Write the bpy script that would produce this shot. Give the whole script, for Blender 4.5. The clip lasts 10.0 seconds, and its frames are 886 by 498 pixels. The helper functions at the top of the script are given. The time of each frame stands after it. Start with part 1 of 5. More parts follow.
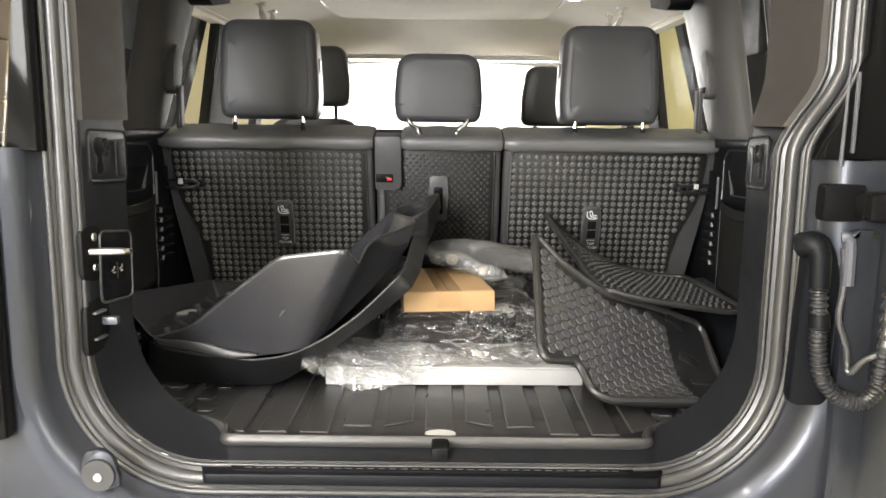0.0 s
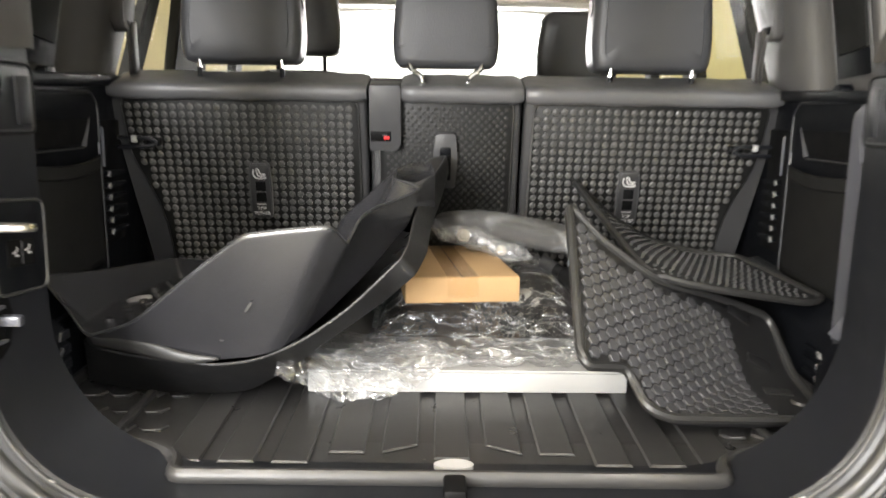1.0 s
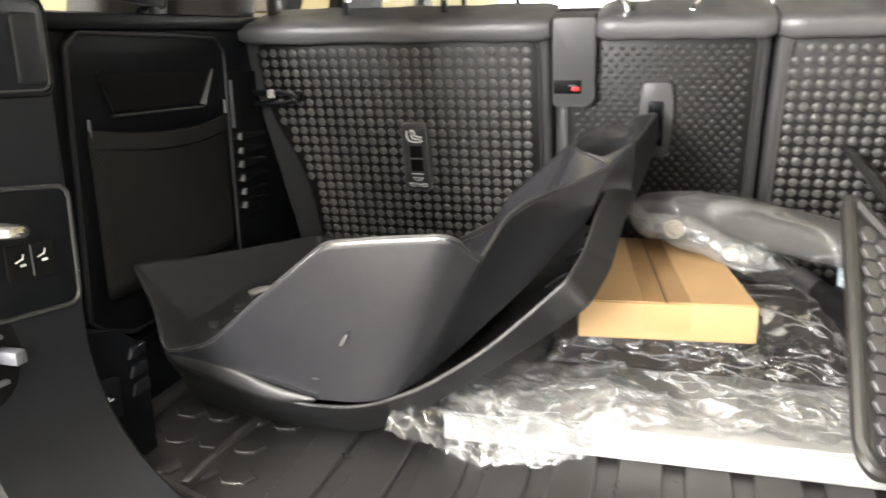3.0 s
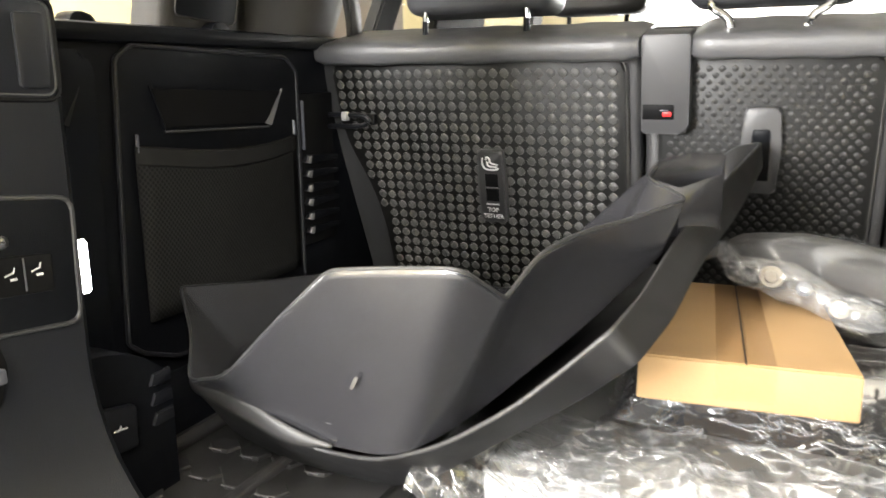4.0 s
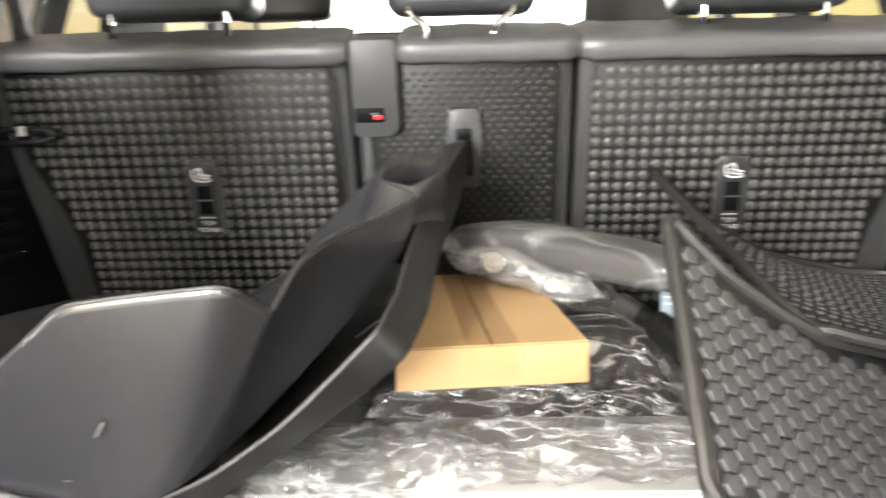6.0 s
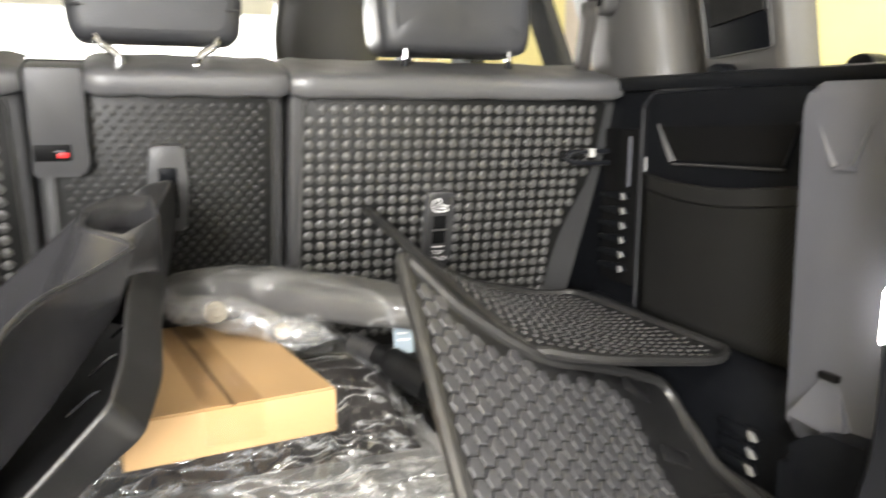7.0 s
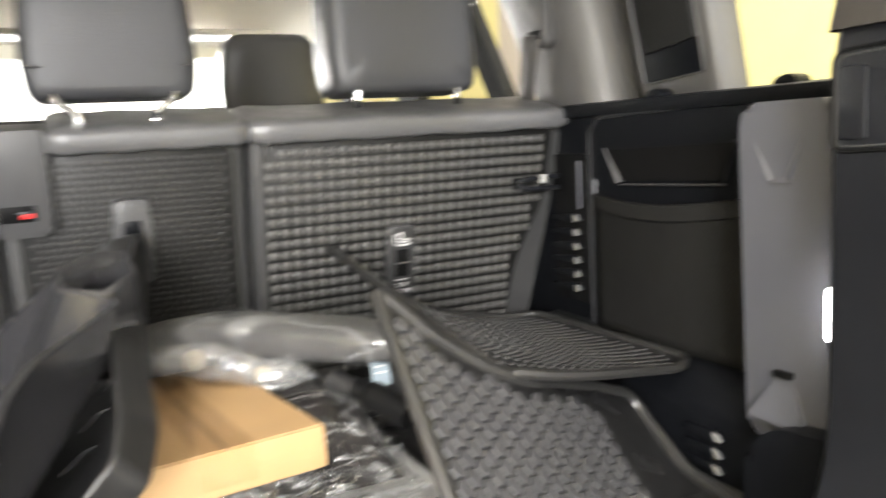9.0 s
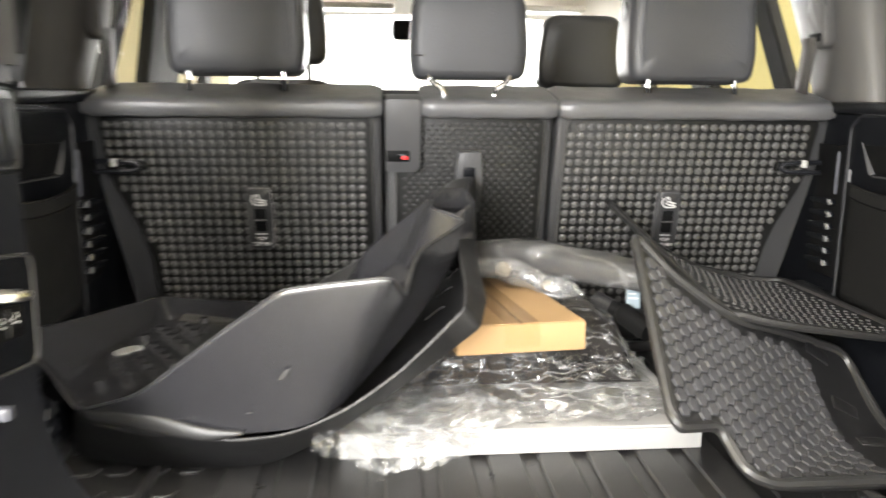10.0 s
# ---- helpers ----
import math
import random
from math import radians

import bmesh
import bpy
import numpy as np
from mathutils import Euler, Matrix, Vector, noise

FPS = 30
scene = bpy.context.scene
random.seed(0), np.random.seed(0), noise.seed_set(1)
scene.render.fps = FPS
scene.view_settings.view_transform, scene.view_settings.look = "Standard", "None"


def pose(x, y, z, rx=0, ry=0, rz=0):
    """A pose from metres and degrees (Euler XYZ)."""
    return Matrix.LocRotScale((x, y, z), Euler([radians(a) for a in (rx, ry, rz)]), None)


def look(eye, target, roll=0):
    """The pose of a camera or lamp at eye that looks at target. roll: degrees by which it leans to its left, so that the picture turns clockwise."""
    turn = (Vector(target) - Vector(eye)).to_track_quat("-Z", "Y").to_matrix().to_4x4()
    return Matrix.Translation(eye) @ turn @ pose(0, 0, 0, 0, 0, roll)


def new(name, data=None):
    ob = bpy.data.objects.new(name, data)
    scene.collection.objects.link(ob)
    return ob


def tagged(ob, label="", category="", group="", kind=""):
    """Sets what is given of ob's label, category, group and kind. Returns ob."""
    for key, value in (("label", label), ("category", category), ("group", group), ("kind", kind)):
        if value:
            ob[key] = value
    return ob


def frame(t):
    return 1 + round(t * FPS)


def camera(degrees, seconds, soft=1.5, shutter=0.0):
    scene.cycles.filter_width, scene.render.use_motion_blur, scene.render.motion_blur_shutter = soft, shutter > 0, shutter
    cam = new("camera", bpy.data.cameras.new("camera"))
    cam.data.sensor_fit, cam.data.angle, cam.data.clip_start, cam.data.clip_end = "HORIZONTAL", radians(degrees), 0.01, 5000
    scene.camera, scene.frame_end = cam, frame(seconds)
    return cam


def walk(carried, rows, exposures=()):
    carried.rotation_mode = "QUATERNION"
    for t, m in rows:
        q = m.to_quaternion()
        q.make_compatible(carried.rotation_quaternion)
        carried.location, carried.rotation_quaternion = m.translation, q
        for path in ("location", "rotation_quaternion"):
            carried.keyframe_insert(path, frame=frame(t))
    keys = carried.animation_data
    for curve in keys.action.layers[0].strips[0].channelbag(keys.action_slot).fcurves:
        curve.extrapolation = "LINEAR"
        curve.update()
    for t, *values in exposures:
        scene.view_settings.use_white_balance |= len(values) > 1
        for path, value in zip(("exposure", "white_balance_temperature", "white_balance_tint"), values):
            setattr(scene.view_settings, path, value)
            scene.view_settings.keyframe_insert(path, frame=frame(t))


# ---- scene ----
cam = camera(59.5, 10.0, shutter=0.6)
PATH = [
    (0, (0.014, -1.196, 0.512), (0.013, 0.778, 0.192), 0.6),
    (0.5, (0.023, -1.093, 0.498), (0.025, 0.876, 0.144), 0.7),
    (1, (-0.013, -0.887, 0.472), (0.001, 1.072, 0.071), 0.9),
    (1.5, (-0.019, -0.717, 0.442), (-0.01, 1.219, -0.06), 1.2),
    (2, (0.005, -0.591, 0.469), (-0.057, 1.333, -0.074), 1.0),
    (2.5, (-0.006, -0.548, 0.469), (-0.23, 1.358, -0.093), 0.6),
    (2.7, (-0.002, -0.537, 0.467), (-0.36, 1.35, -0.09), -0.2),
    (4, (0.06, -0.395, 0.432), (-0.777, 1.367, -0.008), -0.5),
    (4.5, (0.06, -0.366, 0.436), (-0.85, 1.366, 0.023), -0.8),
    (5, (0.054, -0.37, 0.438), (-0.603, 1.468, 0.003), -0.8),
    (5.2, (0.049, -0.381, 0.439), (-0.519, 1.485, -0.006), -1.1),
    (6.3, (-0.004, -0.401, 0.429), (0.184, 1.543, -0.002), -0.9),
    (6.5, (-0.011, -0.395, 0.434), (0.364, 1.525, 0.015), -0.6),
    (7, (-0.036, -0.364, 0.435), (0.685, 1.467, 0.077), 0.2),
    (7.5, (-0.038, -0.356, 0.442), (0.955, 1.358, 0.162), -0.4),
    (8, (-0.035, -0.337, 0.428), (1.118, 1.276, 0.169), -1.3),
    (8.5, (-0.028, -0.328, 0.424), (1.136, 1.277, 0.159), -2.7),
    (9, (-0.069, -0.386, 0.446), (0.78, 1.402, 0.156), -3.3),
    (9.5, (-0.097, -0.554, 0.46), (0.282, 1.376, 0.097), -1.6),
    (10, (-0.153, -0.709, 0.489), (-0.005, 1.247, 0.097), 0.5),
]
walk(cam, [(t, look(eye, target, roll)) for t, eye, target, roll in PATH],
     [(0, 0.74), (0.7, 0.73), (1.5, 1.05), (2.5, 1.22), (4, 1.53), (5, 1.54), (6.5, 1.30), (8.5, 1.28), (10, 1.24)])

# ---- world and light ----
world = bpy.data.worlds.new("world")
scene.world = world
world.use_nodes = True
wn = world.node_tree
sky = wn.nodes.new("ShaderNodeTexSky")
sky.sky_type, sky.sun_disc, sky.sun_elevation, sky.sun_rotation = "NISHITA", False, radians(50), radians(20)
wn.links.new(sky.outputs[0], wn.nodes["Background"].inputs[0])
wn.nodes["Background"].inputs[1].default_value = 0.12

sun = new("sun", bpy.data.lights.new("sun", "SUN"))
sun.data.energy, sun.data.angle, sun.data.color = 3.0, radians(0.6), (1, 0.95, 0.88)
sun.matrix_world = look((0.8, 6, 7), (0, 0, 0))


def area_lamp(eye, target, sx, sy, watts, colour=(1, 0.93, 0.84)):
    lamp = new("soft_area_light", bpy.data.lights.new("soft_area_light", "AREA"))
    lamp.data.shape, lamp.data.size, lamp.data.size_y = "RECTANGLE", sx, sy
    lamp.data.energy, lamp.data.color = watts, colour
    lamp.matrix_world = look(eye, target)
    return lamp


LAMPS = [(-1.1, -1.7), (1.1, -1.7), (-1.1, 0.9), (1.1, 0.9), (-1.1, 3.2), (1.1, 3.2), (-1.1, 5.6), (1.1, 5.6)]
for lx, ly in LAMPS:
    area_lamp((lx, ly, 2.05), (lx, ly, 0), 0.16, 1.3, (55 if lx < 0 else 35) if ly < 0 else (24 if ly < 2 else (8 if ly < 5 else 3)))
# soft lamps added behind, as daylight from two unseen garage doorways
area_lamp((-1.85, -3.75, 1.05), (0.1, 0.4, 0.3), 1.15, 1.85, 235, (0.99, 0.97, 0.95))
area_lamp((1.80, -3.75, 1.05), (-0.1, 0.4, 0.3), 0.95, 1.85, 70, (0.99, 0.97, 0.95))

# daylight through the windscreen
area_lamp((0, 2.45, 0.70), (0, 0.6, 0.80), 1.25, 0.44, 27, (1.0, 0.99, 0.95))


# ---- materials ----
def material(name, colour, rough=0.5, metal=0.0, grain=0.0, grain_scale=400.0, vary=0.07, vary_scale=6.0, coat=0.0, wear=None, spec=0.5, rough_vary=0.05):
    """A surface with fine relief, a slow change of tone and gloss, and pale scuffs where wear gives a colour."""
    m = bpy.data.materials.new(name)
    m.use_nodes = True
    nt = m.node_tree
    b = nt.nodes["Principled BSDF"]
    b.inputs["Metallic"].default_value, b.inputs["Coat Weight"].default_value = metal, coat
    b.inputs["Specular IOR Level"].default_value = spec
    co = nt.nodes.new("ShaderNodeTexCoord")
    slow = nt.nodes.new("ShaderNodeTexNoise")
    slow.inputs["Scale"].default_value, slow.inputs["Detail"].default_value = vary_scale, 6
    nt.links.new(co.outputs["Object"], slow.inputs["Vector"])
    ramp = nt.nodes.new("ShaderNodeMapRange")
    ramp.inputs[1].default_value, ramp.inputs[2].default_value = 0.3, 0.7
    ramp.inputs[3].default_value, ramp.inputs[4].default_value = 1 - vary, 1 + vary
    nt.links.new(slow.outputs[0], ramp.inputs[0])
    mul = nt.nodes.new("ShaderNodeMix")
    mul.data_type, mul.blend_type, mul.inputs[0].default_value = "RGBA", "MULTIPLY", 1.0
    mul.inputs[6].default_value = (*colour, 1)
    nt.links.new(ramp.outputs[0], mul.inputs[7])
    tone = mul.outputs[2]
    if wear:
        scuff = nt.nodes.new("ShaderNodeTexNoise")
        scuff.inputs["Scale"].default_value, scuff.inputs["Detail"].default_value, scuff.inputs["Roughness"].default_value = 22, 9, 0.75
        nt.links.new(co.outputs["Object"], scuff.inputs["Vector"])
        cut = nt.nodes.new("ShaderNodeMapRange")
        cut.inputs[1].default_value, cut.inputs[2].default_value, cut.inputs[4].default_value = 0.60, 0.78, 0.55
        nt.links.new(scuff.outputs[0], cut.inputs[0])
        mix = nt.nodes.new("ShaderNodeMix")
        mix.data_type = "RGBA"
        mix.inputs[7].default_value = (*wear, 1)
        nt.links.new(cut.outputs[0], mix.inputs[0])
        nt.links.new(tone, mix.inputs[6])
        tone = mix.outputs[2]
    nt.links.new(tone, b.inputs["Base Color"])
    rr = nt.nodes.new("ShaderNodeMapRange")
    rr.inputs[1].default_value, rr.inputs[2].default_value = 0.3, 0.7
    rr.inputs[3].default_value, rr.inputs[4].default_value = max(0.03, rough - rough_vary), min(1, rough + rough_vary)
    mid = nt.nodes.new("ShaderNodeTexNoise")
    mid.inputs["Scale"].default_value, mid.inputs["Detail"].default_value = vary_scale * 4, 5
    nt.links.new(co.outputs["Object"], mid.inputs["Vector"])
    nt.links.new(mid.outputs[0], rr.inputs[0])
    nt.links.new(rr.outputs[0], b.inputs["Roughness"])
    if grain:
        fine = nt.nodes.new("ShaderNodeTexNoise")
        fine.inputs["Scale"].default_value, fine.inputs["Detail"].default_value = grain_scale, 3
        nt.links.new(co.outputs["Object"], fine.inputs["Vector"])
        bump = nt.nodes.new("ShaderNodeBump")
        bump.inputs["Strength"].default_value, bump.inputs["Distance"].default_value = grain, 0.0006
        nt.links.new(fine.outputs[0], bump.inputs["Height"])
        nt.links.new(bump.outputs[0], b.inputs["Normal"])
    return m


def emitter(name, colour, strength):
    m = bpy.data.materials.new(name)
    m.use_nodes = True
    b = m.node_tree.nodes["Principled BSDF"]
    b.inputs["Base Color"].default_value = (*colour, 1)
    b.inputs["Emission Color"].default_value, b.inputs["Emission Strength"].default_value = (*colour, 1), strength
    return m


def clear(name, tint=(1, 1, 1), rough=0.02, mix=0.85, wrinkle=0.0, scale=30.0, milk=0.0, stretch=(1, 1, 1), crease=0.3, grazing=0.9, layers=4):
    """Thin clear sheet: mostly see-through, with a gloss that catches the light on its wrinkles."""
    m = bpy.data.materials.new(name)
    m.use_nodes = True
    nt = m.node_tree
    nt.nodes.remove(nt.nodes["Principled BSDF"])
    out = nt.nodes["Material Output"]
    see, gloss, both = nt.nodes.new("ShaderNodeBsdfTransparent"), nt.nodes.new("ShaderNodeBsdfGlossy"), nt.nodes.new("ShaderNodeMixShader")
    see.inputs[0].default_value = (*tint, 1)
    gloss.inputs["Roughness"].default_value = rough
    fres, curve = nt.nodes.new("ShaderNodeLayerWeight"), nt.nodes.new("ShaderNodeMath")
    curve.operation, curve.inputs[1].default_value = "POWER", 5.0
    nt.links.new(fres.outputs["Facing"], curve.inputs[0])
    boost = nt.nodes.new("ShaderNodeMapRange")
    boost.inputs[3].default_value, boost.inputs[4].default_value = 1 - mix, grazing
    nt.links.new(curve.outputs[0], boost.inputs[0])
    nt.links.new(boost.outputs[0], both.inputs[0])
    if milk:
        haze, cloud = nt.nodes.new("ShaderNodeBsdfDiffuse"), nt.nodes.new("ShaderNodeMixShader")
        haze.inputs[0].default_value, cloud.inputs[0].default_value = (0.62, 0.63, 0.64, 1), milk
        nt.links.new(see.outputs[0], cloud.inputs[1])
        nt.links.new(haze.outputs[0], cloud.inputs[2])
        see = cloud
    nt.links.new(see.outputs[0], both.inputs[1])
    nt.links.new(gloss.outputs[0], both.inputs[2])
    nt.links.new(both.outputs[0], out.inputs[0])
    if wrinkle:
        co, n1, bump = nt.nodes.new("ShaderNodeTexCoord"), nt.nodes.new("ShaderNodeTexNoise"), nt.nodes.new("ShaderNodeBump")
        n1.inputs["Scale"].default_value, n1.inputs["Detail"].default_value, n1.inputs["Distortion"].default_value = scale, 4, 1.2
        bump.inputs["Strength"].default_value, bump.inputs["Distance"].default_value = wrinkle, 0.004 if stretch != (1, 1, 1) else 0.01
        size = nt.nodes.new("ShaderNodeMapping")
        size.inputs["Scale"].default_value, size.inputs["Rotation"].default_value = stretch, (0, 0, 0.35)
        nt.links.new(co.outputs["Object"], size.inputs["Vector"])
        nt.links.new(size.outputs[0], n1.inputs["Vector"])
        high = n1.outputs[0]
        if stretch != (1, 1, 1):
            # long sharp creases: narrow ridges along the level lines of a few slow noises
            high = None
            for seed, turn, fine, width in ((0.0, 0.3, 1.0, 0.014), (3.7, -0.5, 1.7, 0.020), (8.1, 1.1, 2.6, 0.035), (5.2, 0.05, 4.2, 0.022))[:layers]:
                turned, n2 = nt.nodes.new("ShaderNodeMapping"), nt.nodes.new("ShaderNodeTexNoise")
                turned.inputs["Location"].default_value = (seed, seed * 0.7, seed * 1.3)
                turned.inputs["Rotation"].default_value = (0, 0, turn)
                turned.inputs["Scale"].default_value = tuple(c * fine for c in stretch)
                nt.links.new(co.outputs["Object"], turned.inputs["Vector"])
                nt.links.new(turned.outputs[0], n2.inputs["Vector"])
                n2.inputs["Scale"].default_value, n2.inputs["Detail"].default_value, n2.inputs["Distortion"].default_value = scale, 1.0, 0.3
                level, size_n, peak = nt.nodes.new("ShaderNodeMath"), nt.nodes.new("ShaderNodeMath"), nt.nodes.new("ShaderNodeMapRange")
                level.operation, level.inputs[1].default_value = "SUBTRACT", 0.5
                size_n.operation = "ABSOLUTE"
                nt.links.new(n2.outputs[0], level.inputs[0])
                nt.links.new(level.outputs[0], size_n.inputs[0])
                peak.interpolation_type = "SMOOTHSTEP"
                peak.inputs[1].default_value, peak.inputs[2].default_value = 0.0, width
                peak.inputs[3].default_value, peak.inputs[4].default_value = 1.0, 0.0
                nt.links.new(size_n.outputs[0], peak.inputs[0])
                if high is None:
                    high = peak.outputs[0]
                else:
                    top = nt.nodes.new("ShaderNodeMath")
                    top.operation = "MAXIMUM"
                    nt.links.new(high, top.inputs[0])
                    nt.links.new(peak.outputs[0], top.inputs[1])
                    high = top.outputs[0]
            bump.inputs["Distance"].default_value = 0.0032
            if milk:
                # whitens the haze along the creases: their bright streaks put into colour
                white = nt.nodes.new("ShaderNodeMapRange")
                white.inputs[3].default_value, white.inputs[4].default_value = milk, min(1.0, milk + crease)
                nt.links.new(high, white.inputs[0])
                nt.links.new(white.outputs[0], cloud.inputs[0])
        nt.links.new(high, bump.inputs["Height"])
        nt.links.new(bump.outputs[0], gloss.inputs["Normal"])
        nt.links.new(bump.outputs[0], fres.inputs["Normal"])
    return m


def net_material():
    """Fine elastic netting: pale threads over dark holes."""
    m = material("grey_elastic_net", (0.040, 0.039, 0.037), 0.8, grain=0.6, grain_scale=500, spec=0.1)
    nt = m.node_tree
    co, vor, cut, mix = nt.nodes.new("ShaderNodeTexCoord"), nt.nodes.new("ShaderNodeTexVoronoi"), nt.nodes.new("ShaderNodeMapRange"), nt.nodes.new("ShaderNodeMix")
    vor.inputs["Scale"].default_value, vor.inputs["Randomness"].default_value = 235, 0.0
    flat = nt.nodes.new("ShaderNodeMapping")
    flat.inputs["Scale"].default_value, flat.inputs["Rotation"].default_value = (0, 1, 0.8), (radians(45), 0, 0)
    nt.links.new(co.outputs["Object"], flat.inputs["Vector"])
    nt.links.new(flat.outputs[0], vor.inputs["Vector"])
    cut.inputs[1].default_value, cut.inputs[2].default_value = 0.25, 0.55
    nt.links.new(vor.outputs["Distance"], cut.inputs[0])
    mix.data_type, mix.inputs[6].default_value, mix.inputs[7].default_value = "RGBA", (0.0035, 0.0035, 0.0036, 1), (0.0155, 0.0155, 0.0150, 1)
    nt.links.new(cut.outputs[0], mix.inputs[0])
    nt.links.new(mix.outputs[2], nt.nodes["Principled BSDF"].inputs["Base Color"])
    return m


TRIM = material("black_grained_plastic", (0.0042, 0.0047, 0.0060), 0.42, grain=0.5, grain_scale=900, wear=(0.0085, 0.009, 0.0105), spec=0.14)
LINING = material("black_pillar_lining", (0.0078, 0.0084, 0.0106), 0.36, grain=0.5, grain_scale=900, wear=(0.018, 0.018, 0.0195), spec=0.36)
BORDER = material("satin_black_edge", (0.030, 0.030, 0.031), 0.35, grain=0.25, grain_scale=900)
RIDGE = material("satin_black_ridge", (0.014, 0.0145, 0.017), 0.35, grain=0.25, grain_scale=900, spec=0.4)
SLATE = material("slate_grey_panel", (0.070, 0.070, 0.074), 0.36, grain=0.3, grain_scale=900)
HOUSING = material("dark_grey_plastic", (0.052, 0.052, 0.054), 0.38, grain=0.25, grain_scale=900)
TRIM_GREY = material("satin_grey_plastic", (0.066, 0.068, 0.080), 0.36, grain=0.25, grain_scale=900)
EDGE_GLINT = material("pale_edge_glint", (0.16, 0.16, 0.16), 0.3)
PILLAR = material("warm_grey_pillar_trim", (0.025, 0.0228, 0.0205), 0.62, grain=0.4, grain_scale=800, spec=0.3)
RECESS = material("deep_black_plastic", (0.0048, 0.0048, 0.0050), 0.5, spec=0.1)
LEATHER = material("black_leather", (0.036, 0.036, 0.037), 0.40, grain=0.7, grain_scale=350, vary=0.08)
LEATHER_LIT = material("lit_black_leather", (0.086, 0.086, 0.089), 0.38, grain=0.7, grain_scale=350, vary=0.06)
HEADREST = material("soft_black_leather", (0.036, 0.037, 0.040), 0.48, grain=0.7, grain_scale=350, vary=0.06, spec=0.4)
PILLAR_LIT = material("lit_grey_pillar_trim", (0.049, 0.048, 0.0475), 0.45, grain=0.3, grain_scale=800)
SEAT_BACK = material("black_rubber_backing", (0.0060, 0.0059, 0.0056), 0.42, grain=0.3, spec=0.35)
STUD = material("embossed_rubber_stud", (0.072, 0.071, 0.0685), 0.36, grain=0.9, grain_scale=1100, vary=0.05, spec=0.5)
def hatch(m):
    """Fine slanting grooves across the studs, with groove shade put into the colour as well."""
    nt = m.node_tree
    co, wave, bump = nt.nodes.new("ShaderNodeTexCoord"), nt.nodes.new("ShaderNodeTexWave"), nt.nodes.new("ShaderNodeBump")
    turned = nt.nodes.new("ShaderNodeMapping")
    turned.inputs["Rotation"].default_value = (0, radians(-40), 0)
    wave.wave_type, wave.bands_direction = "BANDS", "X"
    wave.inputs["Scale"].default_value, wave.inputs["Distortion"].default_value = 105, 0.0
    nt.links.new(co.outputs["Object"], turned.inputs["Vector"])
    nt.links.new(turned.outputs[0], wave.inputs["Vector"])
    bump.inputs["Strength"].default_value, bump.inputs["Distance"].default_value = 0.5, 0.0005
    nt.links.new(wave.outputs["Fac"], bump.inputs["Height"])
    b = nt.nodes["Principled BSDF"]
    nt.links.new(bump.outputs[0], b.inputs["Normal"])
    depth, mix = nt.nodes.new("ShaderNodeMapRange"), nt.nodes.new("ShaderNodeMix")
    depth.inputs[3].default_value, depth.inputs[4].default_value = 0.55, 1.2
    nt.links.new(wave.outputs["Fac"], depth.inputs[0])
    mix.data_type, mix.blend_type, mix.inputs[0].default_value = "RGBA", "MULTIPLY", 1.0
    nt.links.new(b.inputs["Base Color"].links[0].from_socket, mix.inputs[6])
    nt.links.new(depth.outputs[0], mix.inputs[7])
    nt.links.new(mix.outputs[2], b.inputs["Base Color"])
    return m


hatch(STUD)
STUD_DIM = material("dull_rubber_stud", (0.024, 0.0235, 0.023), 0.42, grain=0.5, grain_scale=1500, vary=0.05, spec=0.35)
PAD = material("lit_mat_pad", (0.044, 0.044, 0.0465), 0.30, grain=0.3, grain_scale=700, vary=0.1)
LINER = material("moulded_black_liner", (0.0240, 0.0240, 0.0268), 0.25, grain=0.25, grain_scale=900, vary=0.06, vary_scale=3, rough_vary=0.012, spec=1.0)
LINER_EDGE = material("worn_liner_edge", (0.022, 0.022, 0.0228), 0.50, grain=0.3, grain_scale=700, vary=0.2, vary_scale=30)
LINER_SHADED = material("shaded_black_liner", (0.0085, 0.0085, 0.0090), 0.46, grain=0.3, grain_scale=900, vary=0.1, vary_scale=5, wear=(0.03, 0.03, 0.03), spec=0.45)
RUBBER = material("black_mat_rubber", (0.0100, 0.0100, 0.0105), 0.36, grain=0.4, grain_scale=600, vary=0.08, wear=(0.018, 0.018, 0.018), spec=0.42)
GRIP = material("lit_grip_stud", (0.095, 0.095, 0.095), 0.22, vary=0.1)
RUBBER_RIM = material("worn_mat_rim", (0.019, 0.0188, 0.0185), 0.42, grain=0.5, grain_scale=500, wear=(0.055, 0.052, 0.05))
CARGO = material("cargo_tray_rubber", (0.029, 0.0283, 0.028), 0.32, grain=0.4, grain_scale=700, wear=(0.062, 0.059, 0.055))
TRAY_LIP = material("tray_lip_rubber", (0.033, 0.0322, 0.0315), 0.36, grain=0.4, grain_scale=600, vary=0.12, wear=(0.065, 0.062, 0.06))
CARPET = material("black_carpet", (0.003, 0.003, 0.0033), 0.95, grain=1.0, grain_scale=500, spec=0.1)
CHROME = material("polished_steel", (0.55, 0.55, 0.55), 0.2, metal=1.0, vary=0.05)
STEEL = material("bare_steel", (0.55, 0.54, 0.52), 0.3, metal=1.0, vary=0.1)
FITTING = material("tan_plastic_fitting", (0.17, 0.145, 0.10), 0.45, vary=0.2, vary_scale=60)
PAINT = material("grey_metallic_paint", (0.033, 0.036, 0.045), 0.40, metal=0.6, coat=0.15, vary=0.04, rough_vary=0.03)
BLACK_GLOSS = material("gloss_black_panel", (0.006, 0.006, 0.006), 0.10, vary=0.05, rough_vary=0.02, spec=0.10)
CONDUIT = material("ribbed_black_conduit", (0.020, 0.020, 0.021), 0.30, vary=0.1, spec=0.6)
